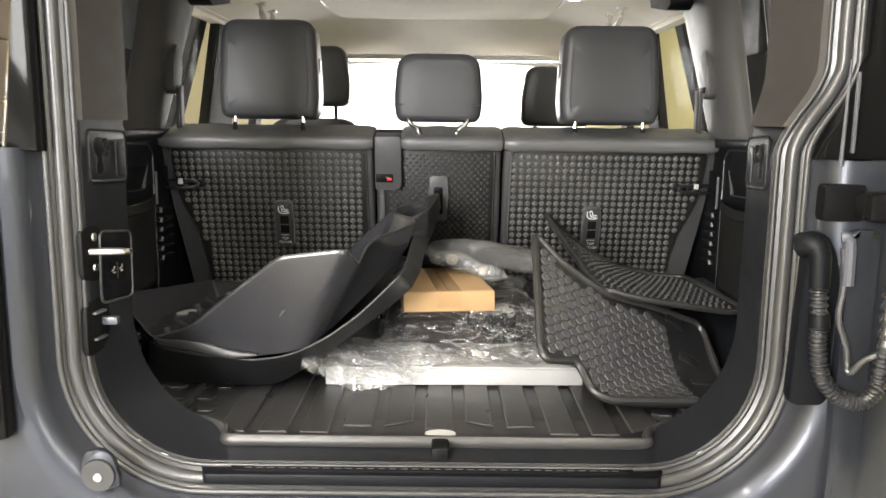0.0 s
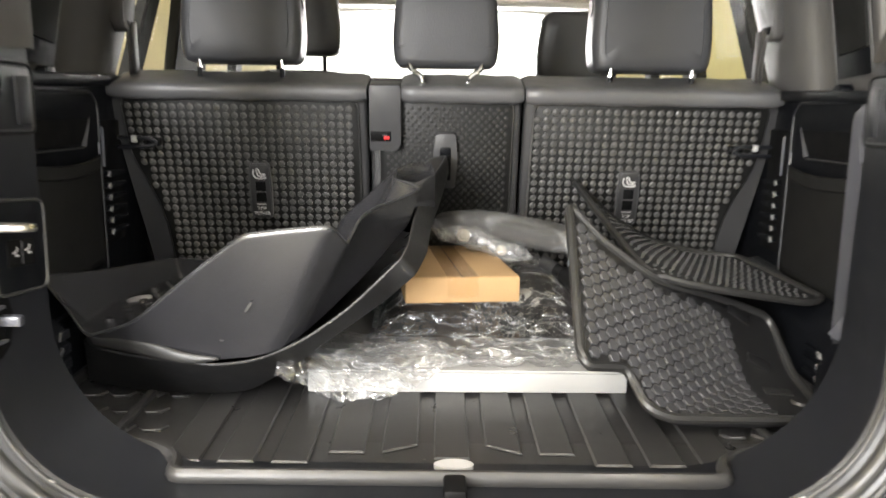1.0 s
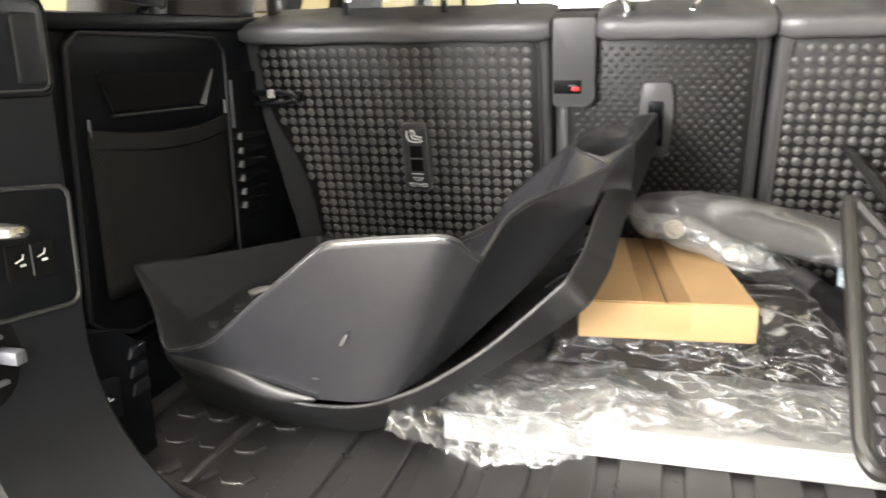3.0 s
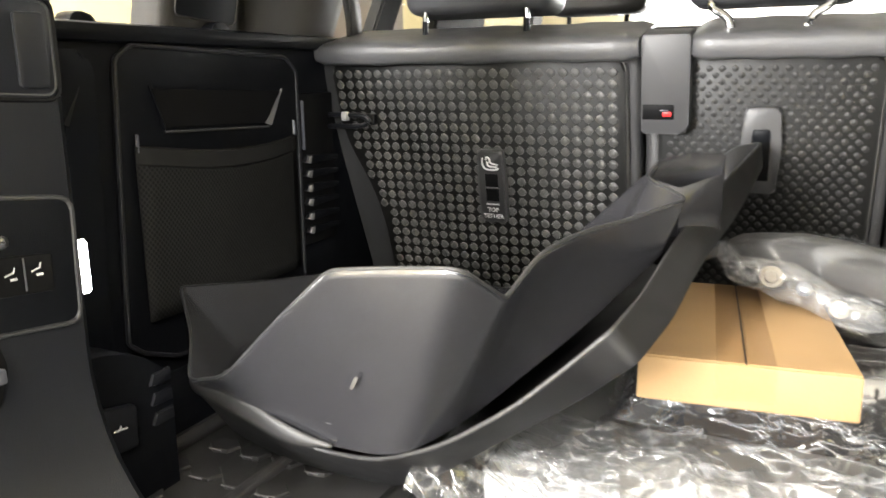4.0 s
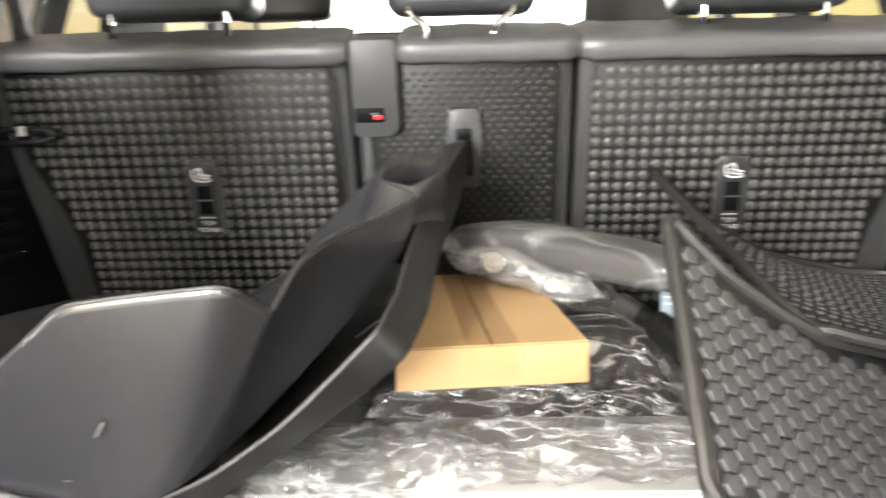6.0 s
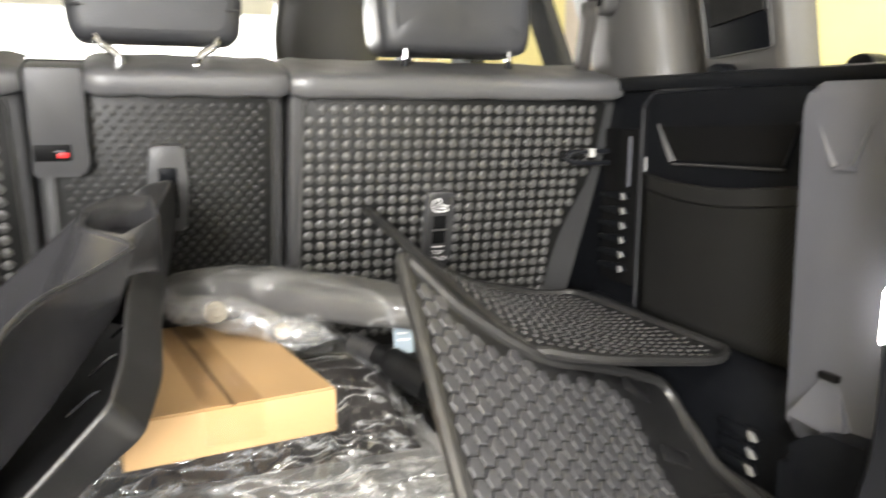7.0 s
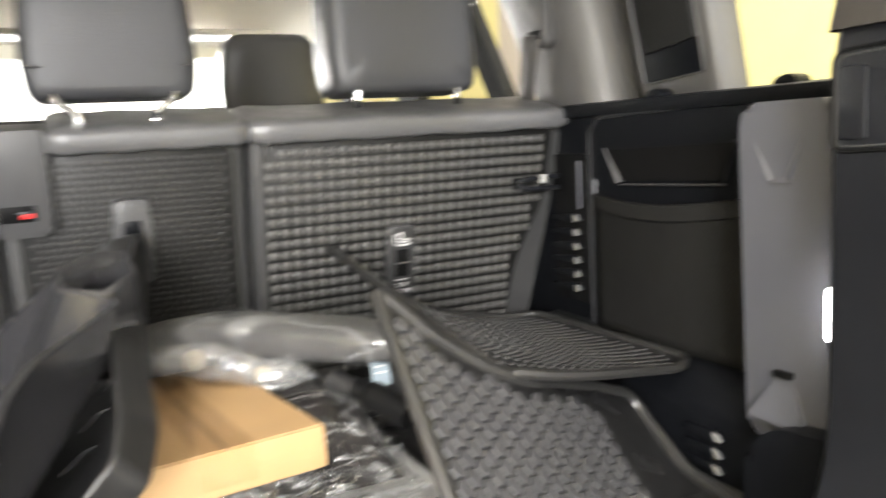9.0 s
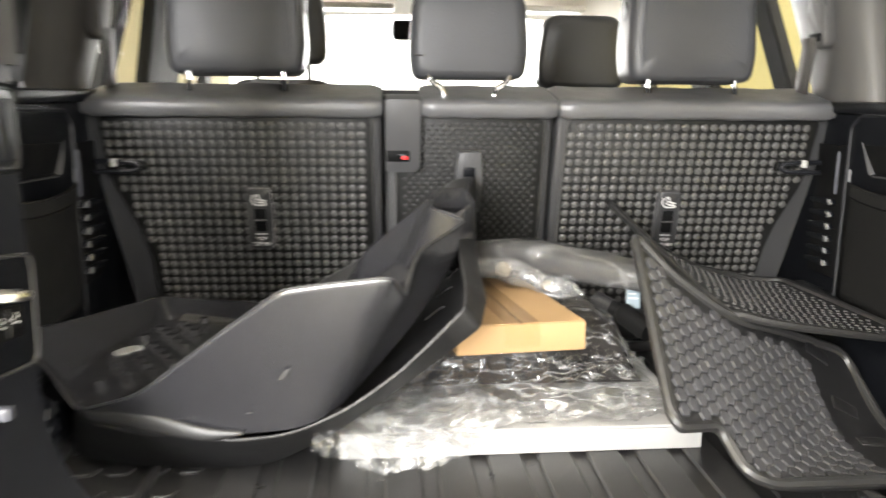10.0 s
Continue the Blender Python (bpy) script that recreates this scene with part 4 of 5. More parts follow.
def headrest(parent, cx, y, z0, z1, width, depth, bent=False, lean=8):
    """A padded headrest on two chrome rods."""
    top, bot = width * 0.46, width * 0.5
    o = fillet([(cx - bot * 0.94, z0), (cx + bot * 0.94, z0), (cx + bot, z0 + 0.05), (cx + top, z1), (cx - top, z1), (cx - bot, z0 + 0.05)], [0.020, 0.020, 0.05, 0.042, 0.042, 0.05], 6)
    h = part("headrest", cushion(o, y, y + depth, 0.023, 0.005), HEADREST, parent, "padded black leather headrest")
    if bent:
        part("seam", tube(bmesh.new(), [Vector((cx - bot * 0.93, y - 0.0005, z0 + 0.040)), Vector((cx, y - 0.0015, z0 + 0.038)), Vector((cx + bot * 0.93, y - 0.0005, z0 + 0.040))], 0.0018, 5), LEATHER, h)
    for sx in (-1, 1):
        x = cx + sx * width * 0.335
        if bent:
            path = spline([(x, y + 0.030, z0 + 0.030), (x, y + 0.012, z0 + 0.012), (x - sx * 0.004, y + 0.006, z0 - 0.004), (x - sx * 0.024, y + 0.008, z0 - 0.020), (x - sx * 0.030, y + 0.010, z0 - 0.06)], 5)
        else:
            path = spline([(x, y + 0.035, z0 + 0.040), (x, y + 0.016, z0 + 0.018), (x, y + 0.012, z0), (x + sx * 0.002, y + 0.016, z0 - 0.06)], 5)
        if bent:
            part("rod", tube(bmesh.new(), path, 0.0055, 10), CHROME, h, "chrome headrest rod")
        else:
            part("rod", tube(bmesh.new(), path[:12], 0.0046, 10), CHROME, h, "chrome headrest rod")
            part("sleeve", tube(bmesh.new(), path[11:], 0.0050, 10), TRIM, h)
    if not bent:
        bm = bmesh.new()
        side = -1 if cx > 0 else 1
        disc(bm, (0, 0, 0), 0.019, 0.004, 20, pose(cx + side * width * 0.478, y + depth * 0.5, z0 + 0.13, 0, 90 * side), 0.9)
        part("button", bm, HEADREST, h, "round fold-down button")
    return h


def tether(parent, cx, z0, z1):
    """Top tether anchor: a black escutcheon with a slot, a steel bar, a pictogram and lettering."""
    h = z1 - z0
    o = fillet([(cx - 0.0215, z0), (cx + 0.0215, z0), (cx + 0.0235, z0 + h * 0.55), (cx + 0.020, z1), (cx - 0.020, z1), (cx - 0.0235, z0 + h * 0.55)], 0.006, 4)
    t = part("tether_anchor", slab(bmesh.new(), o, -0.020, -0.006, "xz", 0.004), HOUSING, parent, "black child seat tether anchor")
    part("face", slab(bmesh.new(), [(cx + (p[0] - cx) * 0.86, (z0 + z1) / 2 + (p[1] - (z0 + z1) / 2) * 0.955) for p in o], -0.0204, -0.015, "xz", 0.001), BORDER, t)
    part("slot", box(bmesh.new(), (cx - 0.010, -0.0209, z0 + h * 0.30), (cx + 0.011, -0.012, z0 + h * 0.68), 0.0004), RECESS, t)
    part("bar", tube(bmesh.new(), [(cx - 0.010, -0.0215, z0 + h * 0.49), (cx + 0.011, -0.0215, z0 + h * 0.49)], 0.0014, 6), HOUSING, t)
    bm = bmesh.new()
    for path in ([(-0.012, 0.10), (-0.013, 0.18), (-0.008, 0.25), (0.006, 0.26), (0.013, 0.24)], [(-0.007, 0.13), (-0.005, 0.09), (-0.001, 0.11), (0.001, 0.17), (0.012, 0.19)], [(-0.005, 0.15), (-0.003, 0.21), (0.010, 0.22)]):
        tube(bm, spline([(cx + dx, -0.0210, z1 - h * dz) for dx, dz in path], 4), 0.0015, 5)
    part("pictogram", bm, PRINT, t)
    part("rule", box(bmesh.new(), (cx - 0.010, -0.0212, z0 + h * 0.25), (cx + 0.010, -0.0200, z0 + h * 0.262)), PRINT, t)
    words("TOP", 0.0095, t, Matrix.Translation((cx, -0.0209, z0 + h * 0.175)) @ pose(0, 0, 0, 90))
    words("TETHER", 0.0095, t, Matrix.Translation((cx, -0.0209, z0 + h * 0.085)) @ pose(0, 0, 0, 90))


def outer_seat(s):
    seat = thing("passenger_seat", "black leather rear seat with studded rubber back", "seat", LEAN, "rear seats")
    q = lambda pts: [(s * x, z) for x, z in pts][:: s]
    o = fillet(q([(0.158, -0.42), (0.620, -0.42), (0.628, -0.30), (0.655, -0.12), (0.672, 0.02), (0.675, 0.055), (0.158, 0.055)]), 0.012, 3)
    part("backrest", slab(bmesh.new(), o, 0.0, 0.13, "xz", 0.008, 3), LEATHER, seat)
    # padded top roll, in leather paled for the light from above
    bm = bmesh.new()
    rows = []
    n = 28
    for i in range(n + 1):
        u = i / n
        x = 0.157 + (0.668 - 0.157) * u
        end = min(1.0, min(u, 1 - u) * 34) ** 0.5
        puff = 0.0022 * math.sin(u * 19 + s) + 0.0016 * math.sin(u * 43)
        ry, rz = 0.078 * (0.88 + 0.12 * end), (0.0188 + puff * 0.4) * (0.80 + 0.20 * end)
        rows.append([(s * x, 0.045 + ry * math.copysign(abs(math.cos(t)) ** 0.34, math.cos(t)), 0.0582 + rz * math.copysign(abs(math.sin(t)) ** 0.52, math.sin(t))) for t in np.linspace(0, math.tau, 25)[:-1]])
    vs = loft(bm, rows, closed_row=True)
    bm.faces.new(vs[0]), bm.faces.new(vs[-1])
    part("top_roll", bm, LEATHER_LIT, seat)
    po = fillet(q([(0.172, -0.345), (0.572, -0.345), (0.583, -0.225), (0.598, -0.165), (0.632, -0.090), (0.640, -0.06), (0.648, 0.044), (0.178, 0.044)]), [0.02, 0.02, 0.05, 0.05, 0.03, 0.02, 0.012, 0.02], 5)
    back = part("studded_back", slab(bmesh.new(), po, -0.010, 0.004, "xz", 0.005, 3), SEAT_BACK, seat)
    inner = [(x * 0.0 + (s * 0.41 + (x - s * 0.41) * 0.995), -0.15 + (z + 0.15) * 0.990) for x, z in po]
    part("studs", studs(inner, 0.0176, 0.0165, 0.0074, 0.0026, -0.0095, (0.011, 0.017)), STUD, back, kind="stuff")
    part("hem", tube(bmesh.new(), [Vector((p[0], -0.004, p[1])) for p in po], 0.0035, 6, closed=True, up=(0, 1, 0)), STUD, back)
    tether(seat, s * 0.380, -0.215 + (0.01 if s < 0 else 0.004), -0.097 + (0.008 if s < 0 else 0.002))
    hr = headrest(seat, s * 0.4155, 0.0, 0.0, 0.236, 0.246, 0.105)
    hr.matrix_basis = LEAN.inverted() @ pose(0, 0.712, 0.522 if s < 0 else 0.515, -3)
    return seat


def middle_seat():
    seat = thing("passenger_seat", "narrow middle rear seat with studded rubber back and armrest release", "seat", LEAN, "rear seats")
    o = fillet([(-0.152, -0.42), (0.152, -0.42), (0.152, 0.055), (-0.152, 0.055)], 0.008, 3)
    part("backrest", slab(bmesh.new(), o, 0.002, 0.13, "xz", 0.008, 3), LEATHER, seat)
    part("hinge_cover", box(bmesh.new(), (-0.164, 0.035, -0.42), (0.164, 0.105, 0.068), 0.006), RECESS, seat)
    bm = bmesh.new()
    rows = []
    for i in range(19):
        u = i / 18
        end = min(1.0, min(u, 1 - u) * 14) ** 0.5
        ry, rz = 0.078 * (0.88 + 0.12 * end), (0.0188 + 0.001 * math.sin(u * 21)) * (0.80 + 0.20 * end)
        rows.append([(-0.090 + 0.244 * u, 0.045 + ry * math.copysign(abs(math.cos(t)) ** 0.34, math.cos(t)), 0.0586 + rz * math.copysign(abs(math.sin(t)) ** 0.52, math.sin(t))) for t in np.linspace(0, math.tau, 25)[:-1]])
    vs = loft(bm, rows, closed_row=True)
    bm.faces.new(vs[0]), bm.faces.new(vs[-1])
    part("top_roll", bm, LEATHER_LIT, seat)
    po = fillet([(-0.132, -0.36), (0.132, -0.36), (0.134, 0.042), (-0.132, 0.042)], 0.014, 4)
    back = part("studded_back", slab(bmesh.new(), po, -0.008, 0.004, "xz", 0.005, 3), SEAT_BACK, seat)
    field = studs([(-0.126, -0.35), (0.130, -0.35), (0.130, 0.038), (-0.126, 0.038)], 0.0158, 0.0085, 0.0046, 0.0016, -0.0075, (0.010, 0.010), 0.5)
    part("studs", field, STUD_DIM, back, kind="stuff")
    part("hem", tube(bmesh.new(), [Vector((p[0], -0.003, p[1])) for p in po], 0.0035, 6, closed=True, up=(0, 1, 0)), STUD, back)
    # belt buckle housing
    cover = part("buckle_cover", slab(bmesh.new(), fillet([(-0.152, -0.055), (-0.090, -0.055), (-0.090, 0.0765), (-0.152, 0.0765)], [0.004, 0.014, 0.004, 0.004], 4), -0.028, 0.02, "xz", 0.003), HOUSING, seat, "grey plastic belt housing")
    part("slot", box(bmesh.new(), (-0.151, -0.0285, -0.036), (-0.108, -0.015, -0.014), 0.002), RECESS, cover)
    part("buckle", box(bmesh.new(), (-0.124, -0.0290, -0.031), (-0.112, -0.018, -0.0245), 0.001), RED, cover, "red belt buckle button")
    part("buckle_tongue", box(bmesh.new(), (-0.128, -0.0288, -0.0240), (-0.116, -0.018, -0.0215), 0.0008), TRIM_GREY, cover)
    # release handle
    ho = fillet([(-0.021, -0.135), (0.021, -0.135), (0.025, -0.07), (0.021, -0.020), (-0.021, -0.020), (-0.025, -0.07)], 0.006, 4)
    handle = part("release_handle", slab(bmesh.new(), ho, -0.020, -0.004, "xz", 0.004), HOUSING, seat)
    part("slot", box(bmesh.new(), (-0.012, -0.0206, -0.118), (0.012, -0.010, -0.052), 0.002), RECESS, handle)
    part("pull", box(bmesh.new(), (-0.011, -0.0225, -0.066), (0.011, -0.012, -0.048), 0.003), TRIM, handle)
    hr = headrest(seat, 0.0, 0.0, 0.0, 0.162, 0.214, 0.085, bent=True)
    hr.matrix_basis = LEAN.inverted() @ pose(-0.002, 0.690, 0.516, -2)
    return seat


outer_seat(-1)
middle_seat()
outer_seat(1)


def front_seat(cx, top):
    seat = thing("front_seat", "black leather front seat seen beyond the rear seats", "seat", group="front seats")
    part("backrest", slab(bmesh.new(), fillet([(cx - 0.24, -0.02), (cx + 0.24, -0.02), (cx + 0.22, 0.40), (cx + 0.13, top - 0.24), (cx - 0.13, top - 0.24), (cx - 0.22, 0.40)], 0.05), 1.46, 1.58, "xz", 0.02, 3), LEATHER, seat)
    o = fillet([(cx - 0.12, top - 0.20), (cx + 0.12, top - 0.20), (cx + 0.125, top - 0.12), (cx + 0.105, top), (cx - 0.105, top), (cx - 0.125, top - 0.12)], 0.04, 5)
    h = part("headrest", cushion(o, 1.46, 1.55, 0.022, 0.003), LEATHER, seat)
    for sx in (-1, 1):
        part("rod", tube(bmesh.new(), [(cx + sx * 0.07, 1.51, top - 0.27), (cx + sx * 0.07, 1.51, top - 0.18)], 0.006, 8), TRIM, h)


front_seat(-0.43, 0.765)
front_seat(0.395, 0.705)


# felt ledge at the foot of the seat
ledge = thing("load_floor_flap", "grey felt load floor flap at the foot of the seat", "panel")
part("panel", box(bmesh.new(), (-0.52, 0.640, 0.084), (-0.20, 0.712, 0.094), 0.004), FELT, ledge)
part("support", box(bmesh.new(), (-0.52, 0.650, -0.020), (-0.20, 0.712, 0.084)), CARPET, ledge)

# ---- rubber tray on the load floor ----
tray = thing("cargo_tray", "black rubber cargo tray with ribbed floor and raised lip", "mat")
tray_edge = fillet([(-0.338, -0.004), (0.352, -0.004), (0.358, 0.040), (0.395, 0.070), (0.49, 0.108), (0.598, 0.125), (0.598, 0.73), (-0.598, 0.73), (-0.598, 0.125), (-0.47, 0.103), (-0.385, 0.070), (-0.345, 0.040)], [0.012, 0.012, 0.02, 0.03, 0.04, 0.01, 0.01, 0.01, 0.01, 0.04, 0.03, 0.02], 4)
part("base", slab(bmesh.new(), tray_edge, -0.021, -0.008, "xy", 0.002), CARGO, tray)
part("lip", tube(bmesh.new(), [Vector((p[0], p[1], 0.001)) for p in tray_edge], 0.009, 10, closed=True, flat=1.25), TRAY_LIP, tray)
for k in range(-5, 6):
    # long flat ribs, the middle ones with cut ends
    x = 0.010 + k * 0.0905 * 0.78
    y0 = 0.045 if abs(k) > 2 else (0.060 if k == 0 else 0.075)
    bm = bmesh.new()
    w = 0.0245
    o = [(x - w, y0 + (0.025 if k == 1 else 0)), (x + w, y0 + (0.025 if k == -1 else 0)), (x + w, 0.66), (x - w, 0.66)]
    slab(bm, o, -0.0085, -0.0032, "xy", 0.0024, 1)
    part("rib", bm, CARGO, tray)
for s in (-1, 1):
    part("divider", box(bmesh.new(), (min(s * 0.452, s * 0.466), 0.115, -0.009), (max(s * 0.452, s * 0.466), 0.70, 0.004), 0.004), CARGO, tray)
    for i in range(4):
        for j in range(9):
            x, y = s * (0.415 + i * 0.046 + (0.02 if j % 2 else 0)), 0.150 + j * 0.062
            if abs(x) > 0.58:
                continue
            bm = bmesh.new()
            slab(bm, [(x + 0.021 * math.cos(math.tau * k / 6 + 0.2), y + 0.017 * math.sin(math.tau * k / 6 + 0.2)) for k in range(6)], -0.009, -0.0035, "xy", 0.0015, 1)
            part("hexagon_pad", bm, CARGO, tray)
            part("pad_glint", box(bmesh.new(), (x - 0.010, y - 0.0175, -0.0040), (x + 0.008, y - 0.0155, -0.0026)), EDGE_GLINT, tray)
bm = bmesh.new()
slab(bm, [(0.012 + 0.026 * math.cos(t), 0.038 + 0.0135 * math.sin(t)) for t in np.linspace(0, math.tau, 29)[:-1]], -0.009, 0.000, "xy", 0.001)
part("badge", bm, BADGE, tray, "plain silver oval badge")
for s in (-1, 1):
    carpet_corner = thing("corner_mat", "ribbed black corner pad beside the cargo tray", "mat", group="corner pads")
    part("pad", slab(bmesh.new(), fillet([(s * 0.37, -0.01), (s * 0.48, 0.04), (s * 0.56, 0.10), (s * 0.47, 0.092), (s * 0.40, 0.06)][:: s], 0.008), -0.0215, -0.010, "xy", 0.002), RUBBER, carpet_corner)


# ---- moulded floor liners lying in the bay ----
def liner(name, label, low, high, soft, thickness, mat, lip, sag=0.0, fold=()):
    """A moulded liner: a floor inside a ring of walls. low, high: foot and top of the wall, in turn round the liner; soft: how round each corner is; fold: corners that widen towards the foot."""
    t = thing(name, label, "floor mat", group="moulded floor liners")
    low, high = fillet(low, [0.06 if i in fold else r for i, r in enumerate(soft)], 6), fillet(high, soft, 6)
    bm = bmesh.new()
    rows = []
    for u in (0, 0.03, 0.2, 0.4, 0.6, 0.8, 0.965, 1):
        rows.append([a.lerp(b, u) for a, b in zip(low, high)])
    vs = loft(bm, rows, closed_row=True)
    ring_v = vs[0]
    mid = sum((v.co for v in ring_v), Vector()) / len(ring_v)
    prev = ring_v
    for f in (0.75, 0.5, 0.25):
        cur = [bm.verts.new(mid.lerp(v.co, f) - Vector((0, 0, sag))) for v in ring_v]
        for i in range(len(cur)):
            j = (i + 1) % len(cur)
            bm.faces.new((prev[i], prev[j], cur[j], cur[i]))
        prev = cur
    bm.faces.new(prev)
    shell(part("body", bm, mat, t, smooth=30), thickness, 0)
    part("rim", tube(bmesh.new(), high, lip, 8, closed=True), LINER_EDGE, t, "worn paler rim")
    return t


LOWER_FOOT = [(-0.590, 0.306, 0.004), (-0.480, 0.272, 0.002), (-0.390, 0.262, 0.002), (-0.310, 0.262, 0.004), (-0.225, 0.200, 0.070), (-0.172, 0.178, 0.117), (-0.126, 0.178, 0.150), (-0.084, 0.176, 0.183), (-0.044, 0.158, 0.222),
              (-0.030, 0.215, 0.240), (-0.026, 0.340, 0.256), (-0.010, 0.520, 0.276), (0.006, 0.655, 0.318), (-0.03, 0.675, 0.30), (-0.18, 0.66, 0.15), (-0.40, 0.68, 0.03), (-0.56, 0.66, 0.008), (-0.590, 0.45, 0.006)]
LOWER_TOP = [(-0.532, 0.202, 0.102), (-0.474, 0.196, 0.087), (-0.386, 0.171, 0.087), (-0.338, 0.174, 0.079), (-0.268, 0.155, 0.093), (-0.200, 0.146, 0.126), (-0.137, 0.146, 0.172), (-0.098, 0.150, 0.209), (-0.062, 0.153, 0.245),
             (-0.054, 0.215, 0.255), (-0.049, 0.370, 0.276), (-0.026, 0.530, 0.310), (0.003, 0.665, 0.344), (-0.03, 0.690, 0.335), (-0.18, 0.69, 0.20), (-0.40, 0.70, 0.075), (-0.575, 0.68, 0.050), (-0.605, 0.45, 0.048)]
LOWER_SOFT = [0.05, 0.05, 0.05, 0.05, 0.04, 0.03, 0.03, 0.02, 0.010, 0.018, 0.05, 0.05, 0.012, 0.012, 0.05, 0.05, 0.03, 0.05]
UPPER_FOOT = [(-0.490, 0.222, 0.078), (-0.425, 0.196, 0.072), (-0.375, 0.184, 0.080), (-0.315, 0.166, 0.094), (-0.268, 0.150, 0.104), (-0.236, 0.146, 0.114), (-0.207, 0.160, 0.130), (-0.178, 0.186, 0.152), (-0.150, 0.205, 0.178), (-0.110, 0.245, 0.214),
              (-0.058, 0.335, 0.268), (-0.085, 0.362, 0.250), (-0.125, 0.400, 0.235), (-0.130, 0.440, 0.245), (-0.205, 0.470, 0.165), (-0.225, 0.500, 0.120), (-0.330, 0.600, 0.090), (-0.550, 0.690, 0.080), (-0.600, 0.500, 0.080), (-0.600, 0.360, 0.080), (-0.550, 0.275, 0.080)]
UPPER_TOP = [(-0.521, 0.191, 0.114), (-0.438, 0.156, 0.146), (-0.345, 0.114, 0.223), (-0.260, 0.078, 0.289), (-0.205, 0.074, 0.297), (-0.147, 0.067, 0.304), (-0.132, 0.114, 0.272), (-0.121, 0.160, 0.297), (-0.108, 0.222, 0.303), (-0.078, 0.292, 0.305),
             (-0.042, 0.355, 0.315), (-0.058, 0.374, 0.320), (-0.088, 0.396, 0.327), (-0.083, 0.445, 0.338), (-0.188, 0.500, 0.240), (-0.212, 0.525, 0.190), (-0.330, 0.640, 0.120), (-0.572, 0.720, 0.115), (-0.640, 0.480, 0.140), (-0.648, 0.318, 0.172), (-0.580, 0.262, 0.135)]
UPPER_SOFT = [0.022, 0.03, 0.05, 0.012, 0.05, 0.014, 0.006, 0.016, 0.04, 0.04, 0.010, 0.012, 0.016, 0.02, 0.02, 0.03, 0.04, 0.02, 0.05, 0.012, 0.03]
liner_low = liner("floor_liner", "black moulded floor liner, lower of two, tip resting against the seat", LOWER_FOOT, LOWER_TOP, LOWER_SOFT, 0.004, LINER_SHADED, 0.0023, sag=0.022)
liner_top = liner("floor_liner", "black moulded floor liner with tall side wall, lying on another", UPPER_FOOT, UPPER_TOP, UPPER_SOFT, 0.004, LINER, 0.0019, fold=(4, 5, 6))
# hollow at the liner's raised end, the turned-out lip at its foot, a pale scuff
bm = bmesh.new()
well = [((-0.090, 0.400), 0.329), ((-0.086, 0.446), 0.340), ((-0.060, 0.500), 0.345), ((-0.026, 0.520), 0.342), ((-0.020, 0.440), 0.330), ((-0.052, 0.380), 0.322)]
loft(bm, [[(p[0], p[1], z - d) for p, z in well] for d in (0.0, 0.03, 0.085)], closed_row=True)
shell(part("well", bm, LINER, liner_top), 0.003, 0)
bm = bmesh.new()
over = spline([(-0.520, 0.192, 0.116), (-0.440, 0.176, 0.116), (-0.370, 0.168, 0.100), (-0.322, 0.164, 0.094)], 5)
under = spline([(-0.520, 0.200, 0.098), (-0.440, 0.178, 0.092), (-0.370, 0.166, 0.084), (-0.322, 0.164, 0.092)], 5)
loft(bm, [[a.lerp(b, u) + Vector((0, -0.002 * math.sin(math.pi * u), 0)) for a, b in zip(over, under)] for u in (0, 0.25, 0.5, 0.75, 1)])
shell(part("foot_lip", bm, RUBBER_RIM, liner_top), 0.003, 0)
for k in range(4):
    u = 0.35 + k / 6
    a, b = Vector((-0.135 + 0.10 * u, 0.215 + 0.20 * u, 0.150 + 0.125 * u)), Vector((-0.085 + 0.065 * u, 0.205 + 0.22 * u, 0.186 + 0.10 * u))
    part("floor_rib", tube(bmesh.new(), [a, a.lerp(b, 0.5) + Vector((0, 0, 0.002)), b.lerp(a, 0.35)], 0.0013, 6), LINER, liner_low)
side, rise = Vector((0.046, -0.009, 0.004)).normalized(), Vector((0.052, -0.078, 0.196)).normalized()
out_n = side.cross(rise).normalized()
for at, w, h in (((-0.2655, 0.1195, 0.184), 0.0034, 0.013), ((-0.310, 0.146, 0.128), 0.006, 0.0012)):
    bm = bmesh.new()
    vs = []
    for k in range(10):
        a = math.tau * k / 10
        r = 0.75 + 0.5 * noise.noise((a * 2, w * 900, 3))
        vs.append(bm.verts.new(Vector(at) + side * (w * r * math.cos(a) + 0.3 * h * math.sin(a)) + rise * h * r * math.sin(a) + out_n * 0.0035 * (-1 if out_n.y > 0 else 1)))
    bm.faces.new(vs)
    part("scuff", bm, SCUFF, liner_top)
bm = bmesh.new()
slab(bm, [(0.023 * math.cos(t), 0.0145 * math.sin(t)) for t in np.linspace(0, math.tau, 29)[:-1]], 0, 0.003, "xy", 0.001, m=pose(-0.555, 0.482, 0.090, 4, -9))
part("badge", bm, BADGE, liner_top, "plain silver oval badge")
for j in range(8):
    for i in range(3):
        x, y = -0.548 + 0.036 * i + (0.018 if j % 2 else 0), 0.335 + 0.034 * j
        if math.hypot((x + 0.555) / 0.042, (y - 0.482) / 0.030) < 1:
            continue
        bm = bmesh.new()
        disc(bm, (x, y, 0.080 + 0.20 * (x + 0.60)), 0.0085, 0.0090, 8)
        part("floor_stud", bm, LINER, liner_top)


# ---- ribbed rubber mats on the other side ----
def mat_height(x, y):
    a, b = 0.090 - 0.676 * x + 0.973 * y, 0.016
    k = 0.022
    return k * math.log(math.exp(a / k) + math.exp(b / k))


